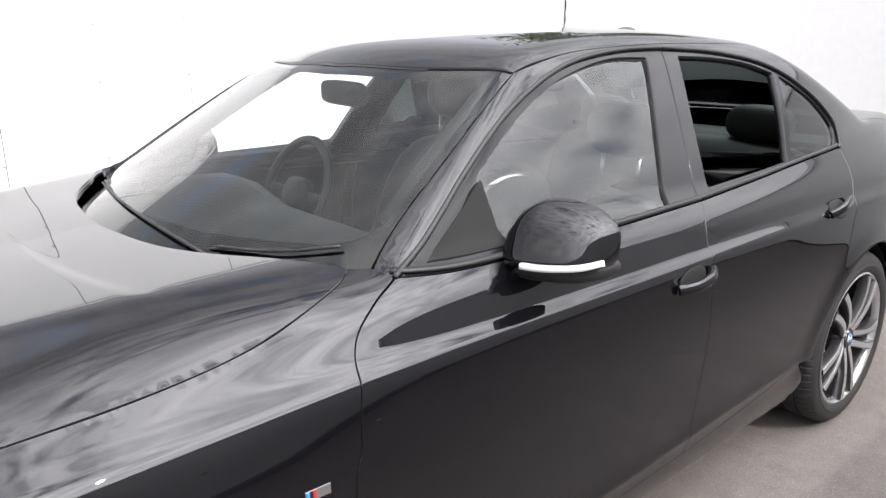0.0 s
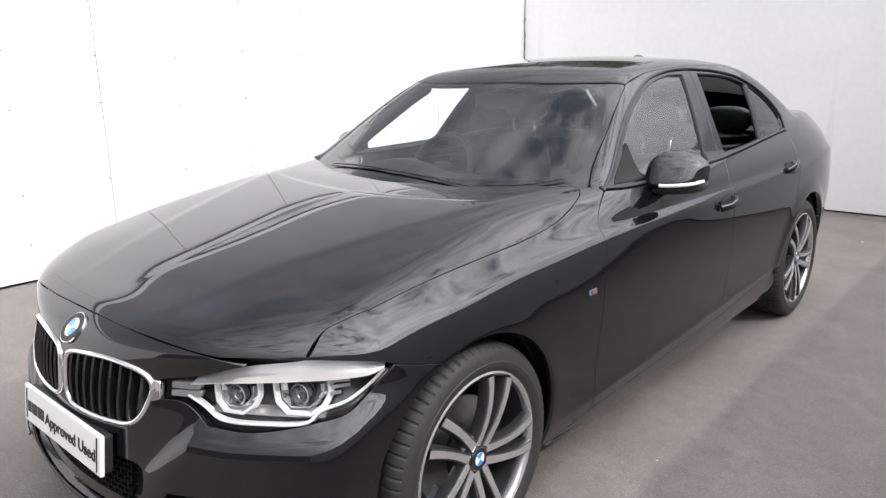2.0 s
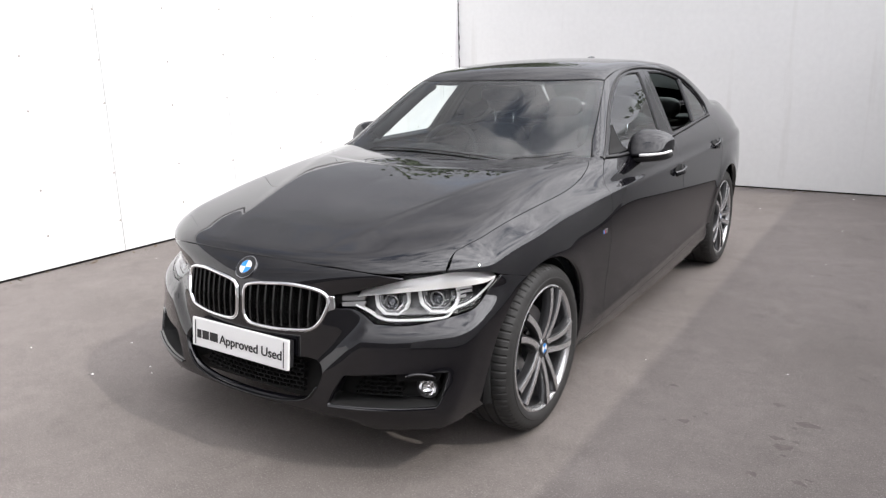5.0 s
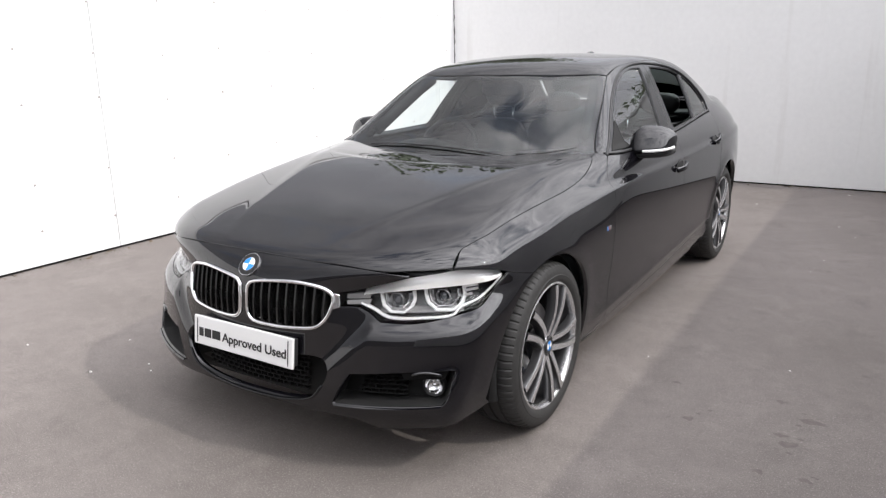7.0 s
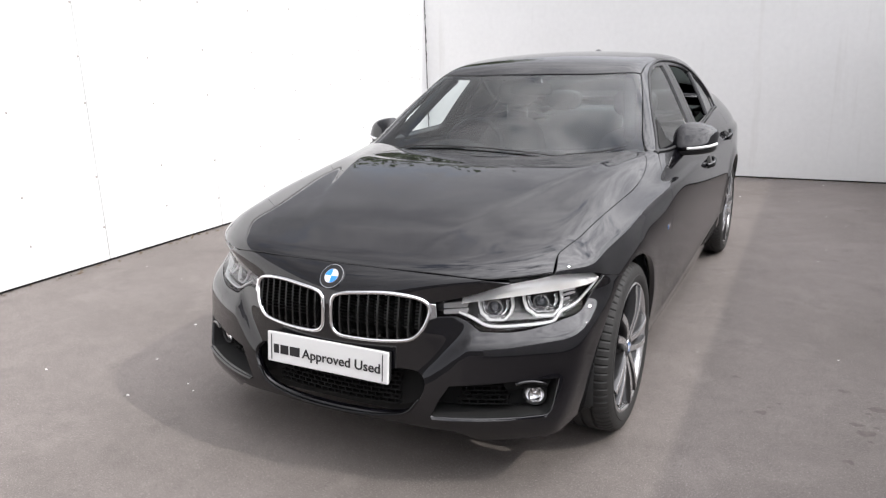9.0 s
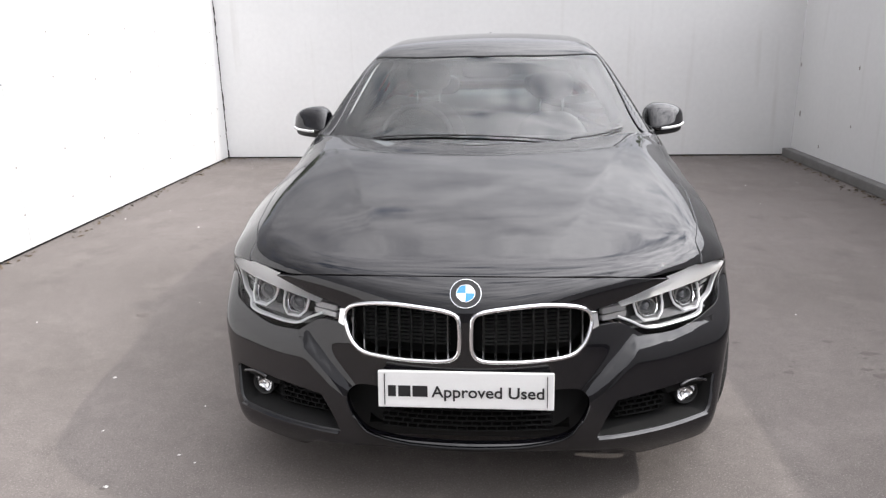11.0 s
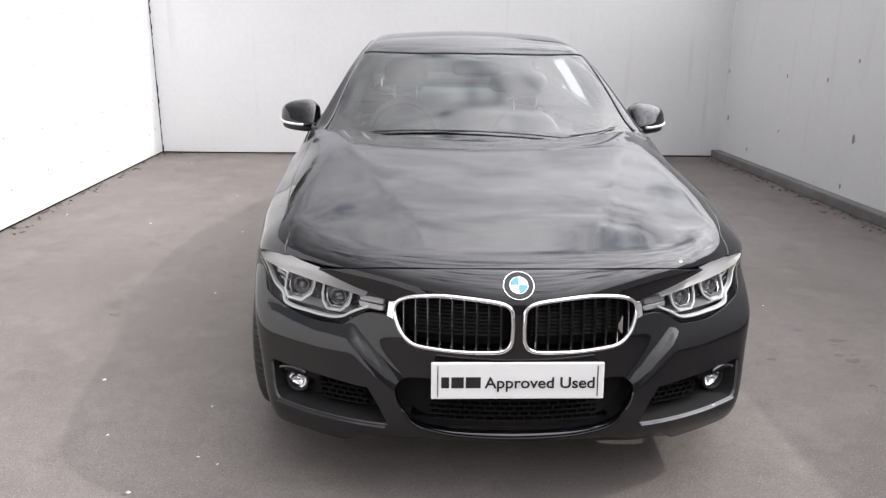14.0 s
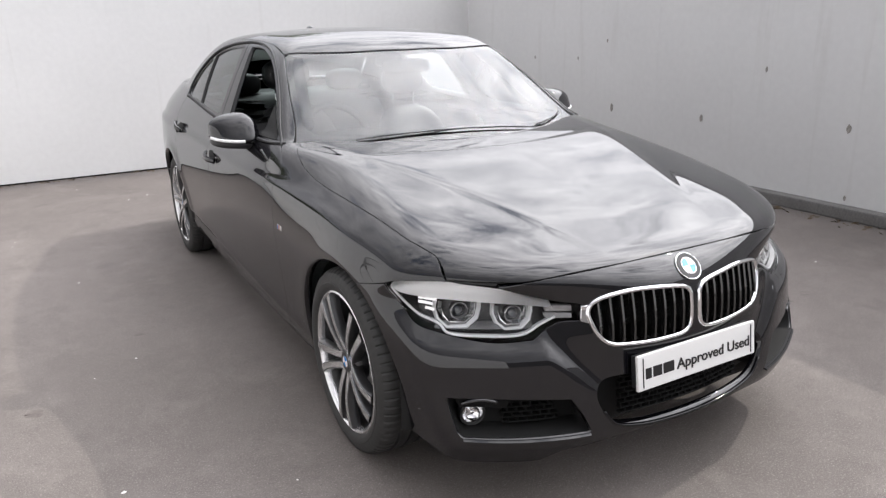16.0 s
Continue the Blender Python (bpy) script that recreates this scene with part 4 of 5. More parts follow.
# ---- lower intakes and fog lamps ----
def mesh_grille(name, parent, flip, region, off, pitch_x, pitch_z, label):
    """Rows of level bars with short staggered uprights, kept inside the outline."""
    loop = loop_of(FRONT, region, .01)
    pts = np.array([p for s in region for p in s])
    x0, x1, z0, z1 = pts[:, 0].min(), pts[:, 0].max(), pts[:, 2].min(), pts[:, 2].max()
    rows = np.arange(z0 + pitch_z * .4, z1, pitch_z)
    for k, z in enumerate(rows):
        xs = np.arange(x0, x1, .012)
        f = FRONT.flat(np.array([(x, 0, z) for x in xs]))
        ok = inside(loop, f)
        if ok.sum() > 3:
            p = meet(skin, FRONT, f[ok], off)
            fin(name, MESH, parent, p * flip, .0024, .010, label)
        for x in np.arange(x0 + (pitch_x / 2 if k % 2 else 0), x1, pitch_x):
            f2 = FRONT.flat(np.array([(x, 0, z), (x, 0, z + pitch_z)]))
            if inside(loop, f2).all():
                p = meet(skin, FRONT, f2, off) * flip
                v, fc = sweep(p, [(0, -1, 0)] * 2, [(-.0022, -.008), (-.0022, .008), (.0022, .008), (.0022, -.008)])
                part("mesh_stem", mesh_of("mesh_stem", v, fc, smooth=False), MESH, parent)


def build_intakes():
    back = part("lower_intake", mesh_of("intake_back", *sheet(NOSE_ROUND, both(intake_half), step=.04, gap=-.012, off=.10, rim=False)[:2]), DARK, car, "black mesh air intake under the plate")
    mesh_grille("mesh_bar", back, np.array([1, 1, 1]), [N((-.26, .43), (.26, .43)), N((.26, .43), (.27, .285)), N((.27, .285), (-.27, .285)), N((-.27, .285), (-.26, .43))], .045, .030, .0165, "")
    strip("intake_lip", GLOSS, back, NOSE_ROUND, N((.345, .335), (.30, .283), (.20, .2575), (.1, .2515), (0, .250)) + mirrored(N((.1, .2515), (.20, .2575), (.30, .283), (.345, .335))),
          [(-.006, -.004), (-.003, .005), (.003, .005), (.006, -.004)], side=1)
    for s in (1, -1):
        flip = np.array([s, 1, 1])
        loop = [[(s * x, y, z) for x, y, z in q] for q in side_loop]
        b = part("side_intake", mesh_of("side_back", *sheet(NOSE_ROUND, loop, step=.03, gap=-.045, off=.115, rim=False)[:2]), DARK, car, "black corner intake with a round fog lamp")
        mesh_grille("mesh_bar", b, flip, [N((.435, .300), (.615, .300)), N((.615, .300), (.615, .385)), N((.615, .385), (.465, .378)), N((.465, .378), (.435, .300))], .075, .026, .0155, "")
        blade = meet(skin, NOSE_ROUND, curve_through(NOSE_ROUND.flat(np.array(N((.392, .274), (.50, .276), (.62, .279), (.742, .287)))), .015), -.004)
        v, f = sweep(blade * flip, [(0, -.6, .8)] * len(blade), [(-.006, -.003), (-.005, .002), (.002, .003), (.004, 0), (.002, -.003)])
        bm = bmesh.new()
        vs = [bm.verts.new(p) for p in v]
        for q in f:
            bm.faces.new([vs[i] for i in q])
        part("blade", bm, PAINT, b, "gloss black lower blade")
        n = gradient(skin, np.array(N((.682, .350))))[0]
        # the black walls of the recess
        ring = loop_of(NOSE_ROUND, loop, .015)
        outer, inner = meet(skin, NOSE_ROUND, ring, .010), meet(skin, NOSE_ROUND, ring, .120)
        m = len(ring)
        part("recess_wall", mesh_of("recess_wall", np.vstack([outer, inner]), [(i, (i + 1) % m, m + (i + 1) % m, m + i) for i in range(m)]), DARK, b)
        strip("eyelid", PAINT, b, NOSE_ROUND, [(s * x, y, z) for x, y, z in N((.646, .396), (.668, .4025), (.70, .4025), (.734, .393))],
              [(-.007, -.004), (-.004, .004), (.002, .006), (.006, -.002)], label="gloss black lip over the fog lamp")
        axis = np.array([n[0] * .5, n[1], 0])
        fog = part("fog_lamp", mesh_of("fog_bowl", *lathe([(.0, -.022), (.020, -.020), (.034, -.008), (.038, .004), (.043, .006), (.045, 0), (.045, -.03)], 32, "z")), SATIN, b, "round fog lamp in a black bezel")
        smooth_shade(fog)
        fog.matrix_local = seat_on(np.array((.684, -.535, .338)) * flip, axis * flip) @ Matrix.Scale(.90, 4)
        bowl = part("reflector", mesh_of("fog_reflector", *lathe([(.0, -.018), (.018, -.016), (.030, -.006), (.0345, .0035)], 32, "z")), LAMP_SILVER, fog)
        part("bulb_cap", mesh_of("fog_bulb", *lathe([(.0, .0), (.007, -.001), (.010, -.006), (.010, -.017)], 20, "z")), LAMP_SILVER, fog)
        panel("fog_brow", MESH, b, NOSE_ROUND, [[(s * x, y, z) for x, y, z in q] for q in (N((.622, .370), (.68, .372), (.742, .372)), N((.742, .372), (.755, .405)), N((.755, .405), (.61, .398)), N((.61, .398), (.622, .370)))],
              off=.030, gap=.0, step=.02, depth=.04, label="black lid over the lamp")
        # the flat-bottomed shutter that hides the upper half of the lamp
        up = (fog.matrix_local.to_3x3().inverted() @ Vector((0, 0, 1)))
        up = np.array([up.x, up.y, 0]) / math.hypot(up.x, up.y)
        across = np.array([-up[1], up[0], 0])
        arc = [math.radians(d) for d in range(12, 169, 6)]
        rows = [[across * .040 * q * math.cos(w) + up * (.0075 + (.040 * math.sin(w) - .0075) * q) + np.array([0, 0, .0165 - .011 * q * q]) for w in arc] for q in (.12, .4, .7, 1.0)]
        rows.append([p - np.array([0, 0, .014]) for p in rows[-1]])
        k = len(arc)
        part("lid", mesh_of("fog_lid", np.array([p for r in rows for p in r]), [(j * k + i, j * k + i + 1, (j + 1) * k + i + 1, (j + 1) * k + i) for j in range(4) for i in range(k - 1)]), MESH, fog, "dark lid over the upper half of the lens")
        part("lens", mesh_of("fog_lens", *lathe([(.0, .010), (.018, .009), (.030, .006), (.0355, .003)], 32, "z")), LENS, fog, "clear domed lens").visible_shadow = False


build_intakes()


# ---- headlights ----
LAMP_LOOP = [LAMP_TOP[::-1], BONNET_LAMP, LAMP_WING, LAMP_LOW[2][::-1], LAMP_LOW[1][::-1], LAMP_LOW[0][::-1]]




def round_pts(pts):
    """Lamp places by (across, height) on the lamp's own stretch of skin; the along value follows from the lamp's sweep."""
    return [(x, -.73 + .56 * x * x + .17 * x ** 4, z) for x, z in pts]


def build_lamp(s):
    flip = np.array([s, 1, 1])
    loop = [[(s * x, y, z) for x, y, z in q] for q in LAMP_LOOP]
    lamp = part("headlight", mesh_of("lamp_bowl", *sheet(NOSE_ROUND, loop, step=.03, gap=-.006, off=.075, rim=False)[:2]), LAMP_DARK, car, "twin-ring headlight behind a clear cover")
    panel("cover", LENS, lamp, NOSE_ROUND, loop, off=.001, gap=.0025, step=.02, depth=.006, label="clear moulded cover")[0].visible_shadow = False
    strip_p = [(-.004, -.003), (-.003, .003), (.003, .003), (.004, -.003)]

    def inner(name, pts, mat, off, label="", closed_poly=True, **kw):
        poly = [[(s * x, y, z) for x, y, z in q] for q in pts]
        return panel(name, mat, lamp, NOSE_ROUND, poly, off=off, gap=0, label=label, **kw)

    # bright brow along the upper edge
    top = round_pts([(.455, .663), (.52, .682), (.59, .703), (.66, .715)]) + [(.715, -.41, .724), (.768, -.350, .718), (.811, -.291, .702)]
    low = [(.811, -.291, .702), (.800, -.322, .686), (.748, -.387, .676)] + round_pts([(.66, .671), (.58, .665), (.52, .660), (.455, .652)])
    # a shelf that leans back: its upper edge lies deeper than its lower one
    n = 34
    edges = []
    for pts, off in ((top, .050), (low[::-1], .005), (low[::-1], .026)):
        c = curve_through(NOSE_ROUND.flat(np.array(pts)), .004)
        c = c[np.linspace(0, len(c) - 1, n).astype(int)]
        edges.append(meet(skin, NOSE_ROUND, c, off) * flip)
    v = np.concatenate(edges)
    f = [(r * n + i, r * n + i + 1, (r + 1) * n + i + 1, (r + 1) * n + i) for r in range(2) for i in range(n - 1)]
    smooth_shade(part("brow", mesh_of("brow", v, f), LAMP_BROW, lamp, "bright upper trim"), 50)
    # twin guides round each lens
    for (cx, cz, w, h) in ((.550, .626, .047, .038), (.674, .632, .050, .040)):
        hexa = [(-1.0, .95), (-.98, .30), (-.86, -.35), (-.42, -.92), (.42, -.96), (.80, -.50), (.96, .1), (.92, .85)]
        pts = round_pts([(cx + w * a, cz + h * b) for a, b in hexa])
        flat_pts = NOSE_ROUND.flat(np.array(pts))
        dense = np.concatenate([np.linspace(p, q, 6)[:-1] for p, q in zip(flat_pts, flat_pts[1:])] + [flat_pts[-1:]])
        P = meet(skin, NOSE_ROUND, dense, .024)
        v, f = sweep(P * flip, [(0, -1, 0)] * len(P), [(-.0034, -.012), (-.0034, .002), (-.0015, .003), (.0015, .003), (.0034, .001), (.0034, -.012)])
        bm = bmesh.new()
        vs = [bm.verts.new(p) for p in v]
        for q in f:
            bm.faces.new([vs[i] for i in q])
        smooth_shade(part("light_guide", bm, LAMP_WHITE, lamp, "white U-shaped running light"))
        # a bright stepped reflector inside the guide
        steps = round_pts([(cx + w * .74 * a, cz + h * .70 * b) for a, b in hexa])
        Q = meet(skin, NOSE_ROUND, NOSE_ROUND.flat(np.array(steps)), .034)
        v, f = sweep(Q * flip, [(0, -1, 0)] * len(Q), [(-.006, -.012), (-.003, .004), (.0, .004), (.004, -.012)])
        part("reflector_step", mesh_of("reflector_step", v, f, smooth=False), LAMP_SILVER, lamp)
        c = meet(skin, NOSE_ROUND, NOSE_ROUND.flat(np.array(round_pts([(cx, cz)]))), .050)[0]
        axis = np.array([.25, -1, .05])
        eye = part("projector", mesh_of("projector", *lathe([(.027, .016), (.024, .018), (.022, .010), (.021, 0), (.020, -.02)], 28, "z")), LAMP_GREY, lamp, "lens in a bright bezel")
        smooth_shade(eye)
        eye.matrix_local = seat_on(c * flip, axis * flip)
        part("lens", mesh_of("lamp_lens", *lathe([(.0, .016), (.008, .014), (.015, .009), (.020, .0), (.021, -.012)], 28, "z")), GLASS_BALL, eye, "dark glass lens")
        part("reflector", mesh_of("lamp_reflector", *lathe([(.022, .006), (.016, -.002), (.008, -.012), (.0, -.016)], 28, "z")), LAMP_SILVER, eye)
    # lower light bar from the inner elbow to the outer tip
    bar = round_pts([(.446, .622), (.488, .600), (.526, .577), (.62, .574), (.695, .583)]) + [(.745, -.455, .602), (.790, -.403, .624), (.810, -.342, .660), (.812, -.295, .696)]
    P = meet(skin, NOSE_ROUND, curve_through(NOSE_ROUND.flat(np.array(bar)), .012), .014)
    v, f = sweep(P * flip, [(.3 * s, -1, .1)] * len(P), [(-.0038, -.014), (-.0038, .001), (-.0016, .003), (.0016, .003), (.0038, .001), (.0038, -.014)])
    bm = bmesh.new()
    vs = [bm.verts.new(p) for p in v]
    for q in f:
        bm.faces.new([vs[i] for i in q])
    smooth_shade(part("light_bar", bm, LAMP_WHITE, lamp, "white lower light bar"))
    # stepped bright blocks between the outer ring and the tip
    for x0, y0, z0, w in ((.742, -.432, .664, .040), (.752, -.425, .650, .032), (.748, -.432, .634, .022)):
        P = meet(skin, NOSE_ROUND, curve_through(NOSE_ROUND.flat(np.array([(x0, y0, z0), (x0 + w * .5, y0 + w * .55, z0 + .004), (x0 + w, y0 + w * 1.1, z0 + .006)])), .008), .022)
        v, f = sweep(P * flip, [(.4 * s, -1, .1)] * len(P), [(-.0045, -.014), (-.0045, .001), (.0045, .001), (.0045, -.014)])
        part("reflector_block", mesh_of("reflector_block", v, f, smooth=False), LAMP_SILVER, lamp, "bright stepped reflector block")
    # a grey shelf under the rings
    shelf = [meet(skin, NOSE_ROUND, NOSE_ROUND.flat(np.array(round_pts([(x, z) for x in np.linspace(.50, .72, 12)]))), off) * flip for z, off in ((.590, .020), (.602, .052))]
    part("lamp_shelf", mesh_of("lamp_shelf", np.concatenate(shelf), [(i, i + 1, i + 13, i + 12) for i in range(11)]), LAMP_GREY, lamp, "grey ribbed shelf")
    for z0, z1 in ((.636, .650), (.617, .629)):
        pts = round_pts([(.402, z1), (.475, z1 + .004)]), round_pts([(.475, z1 + .004), (.470, z0 + .002)]), round_pts([(.470, z0 + .002), (.402, z0)]), round_pts([(.402, z0), (.402, z1)])
        inner("arm", pts, LAMP_GREY, .014, "", step=.012, depth=.02)


GLASS_BALL = material("projector_glass", (0.03, 0.035, 0.045), 0.03, 0.0, 1.0, 0.8)
LAMP_BROW = material("lamp_white_trim", (0.95, 0.95, 0.95), 0.30, 0.0, 0.3, var=0.04)
build_lamp(1)
build_lamp(-1)


# ---- wheels ----
def spun(name, profile, mat, parent, n=72, label="", angle=40):
    return smooth_shade(part(name, mesh_of(name, *lathe(profile, n)), mat, parent, label), angle)


def build_tyre(half):
    """Tyre about x with ring grooves and a notched shoulder."""
    prof = [(.243, -half + .012), (.262, -half + .001), (.292, -half), (.314, -half + .008), (.325, -half + .022),
            (.330, -half + .036), (.330, -half + .062), (.323, -half + .064), (.323, -half + .072), (.331, -half + .074), (.331, -.006), (.323, -.004), (.323, .004), (.331, .006),
            (.331, half - .074), (.323, half - .072), (.323, half - .064), (.330, half - .062), (.330, half - .036), (.325, half - .022), (.317, half - .010), (.300, half - .001),
            (.283, half + .001), (.281, half + .003), (.268, half + .002), (.258, half - .003), (.250, half - .010), (.243, half - .016)]
    n, k = 350, len(prof)
    verts, faces = [], []
    for i in range(n):
        a = 2 * math.pi * i / n
        for j, (r, h) in enumerate(prof):
            edge = 17 <= j <= 20 or 3 <= j <= 6
            r = r - (.0042 if edge and i % 5 == 0 else 0)
            verts.append((h, r * math.cos(a), r * math.sin(a)))
    for i in range(n):
        for j in range(k - 1):
            a, b = i * k + j, ((i + 1) % n) * k + j
            faces.append((a, b, b + 1, a + 1))
    return verts, faces


def spoke_line(side, a):
    """Centre line of one of a pair of spokes, in the wheel's face, about the angle a."""
    pts = []
    for t in np.linspace(0, 1, 9):
        r = .040 + t * .200
        off = math.atan2(side * (.020 + .025 * t ** 1.4), r) + radians(4 * t * t)
        x = .002 + .016 * t + .010 * math.sin(math.pi * t)
        pts.append((x, r * math.cos(a + off), r * math.sin(a + off)))
    return pts


def build_wheel(name, half, face_x):
    """A wheel about x, outer face towards +x; its hub cap lies near x = 0."""
    w = empty(name, "", "", car)
    w["label"] = "grey five-twin-spoke alloy wheel with a low-profile tyre"
    mid = face_x - half
    tyre = part("tyre", mesh_of("tyre", *build_tyre(half)), RUBBER, w, "black rubber tyre with fine tread")
    smooth_shade(tyre, 30)
    tyre.matrix_local = Matrix.Translation((mid, 0, 0))
    for a0, a1, nm in ((62, 88, "sidewall_mark"), (242, 262, "sidewall_mark")):
        bm = bmesh.new()
        for q in np.arange(a0, a1, 3.4):
            a = radians(q)
            c = Vector((mid + half + .0012, .276 * math.cos(a), .276 * math.sin(a)))
            box(bm, (-.0014, -.0045, -.008), (.0014, .0045, .008), 0, Matrix.Translation(c) @ Matrix.Rotation(a, 4, "X") @ Matrix.Rotation(radians(90), 4, "X"))
        part(nm, bm, RUBBER, tyre)
    spun("rim_barrel", [(.246, mid + half - .012), (.240, mid + half - .020), (.232, mid + half - .035), (.222, mid), (.216, mid - half + .02), (.243, mid - half + .012)], RIM_GREY, w)
    spun("rim_lip", [(.2435, face_x - .020), (.252, face_x - .012), (.253, face_x - .007), (.2475, face_x - .004), (.240, face_x - .008), (.236, face_x - .016), (.234, face_x - .028)], RIM_FACE, w, label="bright machined rim edge")
    for i in range(5):
        a = radians(90 + 72 * i)
        for s in (1, -1):
            P = np.array(spoke_line(s, a))
            n = len(P)
            wd = [.0150 - .0022 * math.sin(math.pi * t) for t in np.linspace(0, 1, n)]
            T_ = np.gradient(P, axis=0)
            T_ /= np.linalg.norm(T_, axis=1)[:, None]
            A = np.cross(T_, (1, 0, 0))
            A /= np.linalg.norm(A, axis=1)[:, None]
            prof = [(-1.25, -.034), (-1.15, -.004), (-1.0, .0), (1.0, .0), (1.15, -.004), (1.25, -.034)]
            verts = [P[k] + q * wd[k] * A[k] + np.array((h, 0, 0)) for k in range(n) for q, h in prof]
            m = len(prof)
            faces = [(k * m + j, k * m + (j + 1) % m, (k + 1) * m + (j + 1) % m, (k + 1) * m + j) for k in range(n - 1) for j in range(m)]
            sp = smooth_shade(part("spoke", mesh_of("spoke", verts, faces), RIM_GREY, w), 35)
            inset = .72 if s > 0 else .80
            verts = [P[k] + q * wd[k] * A[k] + np.array((h, 0, 0)) for k in range(n) for q, h in ((-inset, -.002), (-inset, .0012), (inset, .0012), (inset, -.002))]
            faces = [(k * 4 + j, k * 4 + (j + 1) % 4, k * 4 + 4 + (j + 1) % 4, k * 4 + 4 + j) for k in range(n - 1) for j in range(4)]
            part("spoke_face", mesh_of("spoke_face", verts, faces, smooth=False), RIM_FACE, sp, "brushed bright face")
        nut = part("wheel_bolt", mesh_of("wheel_bolt", *lathe([(.0, -.004), (.008, -.004), (.010, -.010), (.013, -.012), (.013, -.03)], 12)), DARK, w)
        nut.matrix_local = Matrix.Translation((0, .056 * math.cos(a + radians(36)), .056 * math.sin(a + radians(36))))
    spun("hub", [(.0, .004), (.030, .004), (.036, .001), (.050, .0), (.068, -.004), (.074, -.012), (.076, -.05), (.0, -.05)], RIM_GREY, w, 40)
    badge(w, pose(.0045, 0, 0, 0, 90, 0), .034)
    spun("brake_disc", [(.06, -.075), (.16, -.075), (.162, -.080), (.162, -.098), (.16, -.102), (.06, -.102)], STEEL, w, 48, "bare steel brake disc")
    cal = bmesh.new()
    for q in np.arange(-28, 29, 8):
        a = radians(200 + q)
        box(cal, (-.115, -.014, -.034), (-.050, .014, .034), .005, Matrix.Translation((0, .150 * math.cos(a), .150 * math.sin(a))) @ Matrix.Rotation(a + radians(90), 4, "X"))
    part("brake_caliper", cal, BLUE_CAL, w, "blue brake caliper")
    return w


front_wheel = build_wheel("wheel", .1125, .018)
front_wheel.matrix_local = pose(.862, 0, .3315, 48)
rear_wheel = build_wheel("wheel", .1275, .020)
rear_wheel.matrix_local = pose(.868, 2.81, .3305, 40)
copy_thing(front_wheel, pose(-.862, 0, .3315, 0, 0, 180) @ pose(0, 0, 0, 31))
copy_thing(rear_wheel, pose(-.868, 2.81, .3305, 0, 0, 180) @ pose(0, 0, 0, 5))


def build_under():
    for wy in (0, 2.81):
        for s in (1, -1):
            verts, faces = [], []
            n = 26
            for i in range(n):
                a = radians(-14 + 208 * i / (n - 1))
                for x, r in ((.835 if wy == 0 else .86, .364 if wy == 0 else .374), (.82, .380), (.60, .380), (.56, .30), (.56, .05)):
                    verts.append((s * x, wy + r * math.cos(a), .327 + r * math.sin(a)))
            for i in range(n - 1):
                for j in range(4):
                    q = i * 5 + j
                    faces.append((q, q + 1, q + 6, q + 5))
            part("arch_liner", mesh_of("arch_liner", verts, faces), DARK, car)
    # plain dark boxes in place of the unseen underside, added to block light
    bm = box(bmesh.new(), (-.56, -.60, .19), (.56, 3.62, .24), .02)
    part("underbody", bm, DARK, car)
    for s in (1, -1):
        part("underbody", box(bmesh.new(), (s * .70 - .14, .40, .19), (s * .70 + .14, 2.42, .24), .02), DARK, car)


build_under()


# ---- door mirrors, handles, badges, wipers ----
def blob(bm, c, half, power=2.6, n=20, m=None):
    """A rounded, boxy lump."""
    g = bmesh.ops.create_uvsphere(bm, u_segments=n * 2, v_segments=n, radius=1)
    for v in g["verts"]:
        d = v.co
        k = (abs(d.x) ** power + abs(d.y) ** power + abs(d.z) ** power) ** (-1 / power)
        v.co = Vector((c[0] + d.x * k * half[0], c[1] + d.y * k * half[1], c[2] + d.z * k * half[2]))
    for f in {f for v in g["verts"] for f in v.link_faces}:
        f.smooth = True
    if m is not None:
        bmesh.ops.transform(bm, matrix=m, verts=g["verts"])
    return g["verts"]


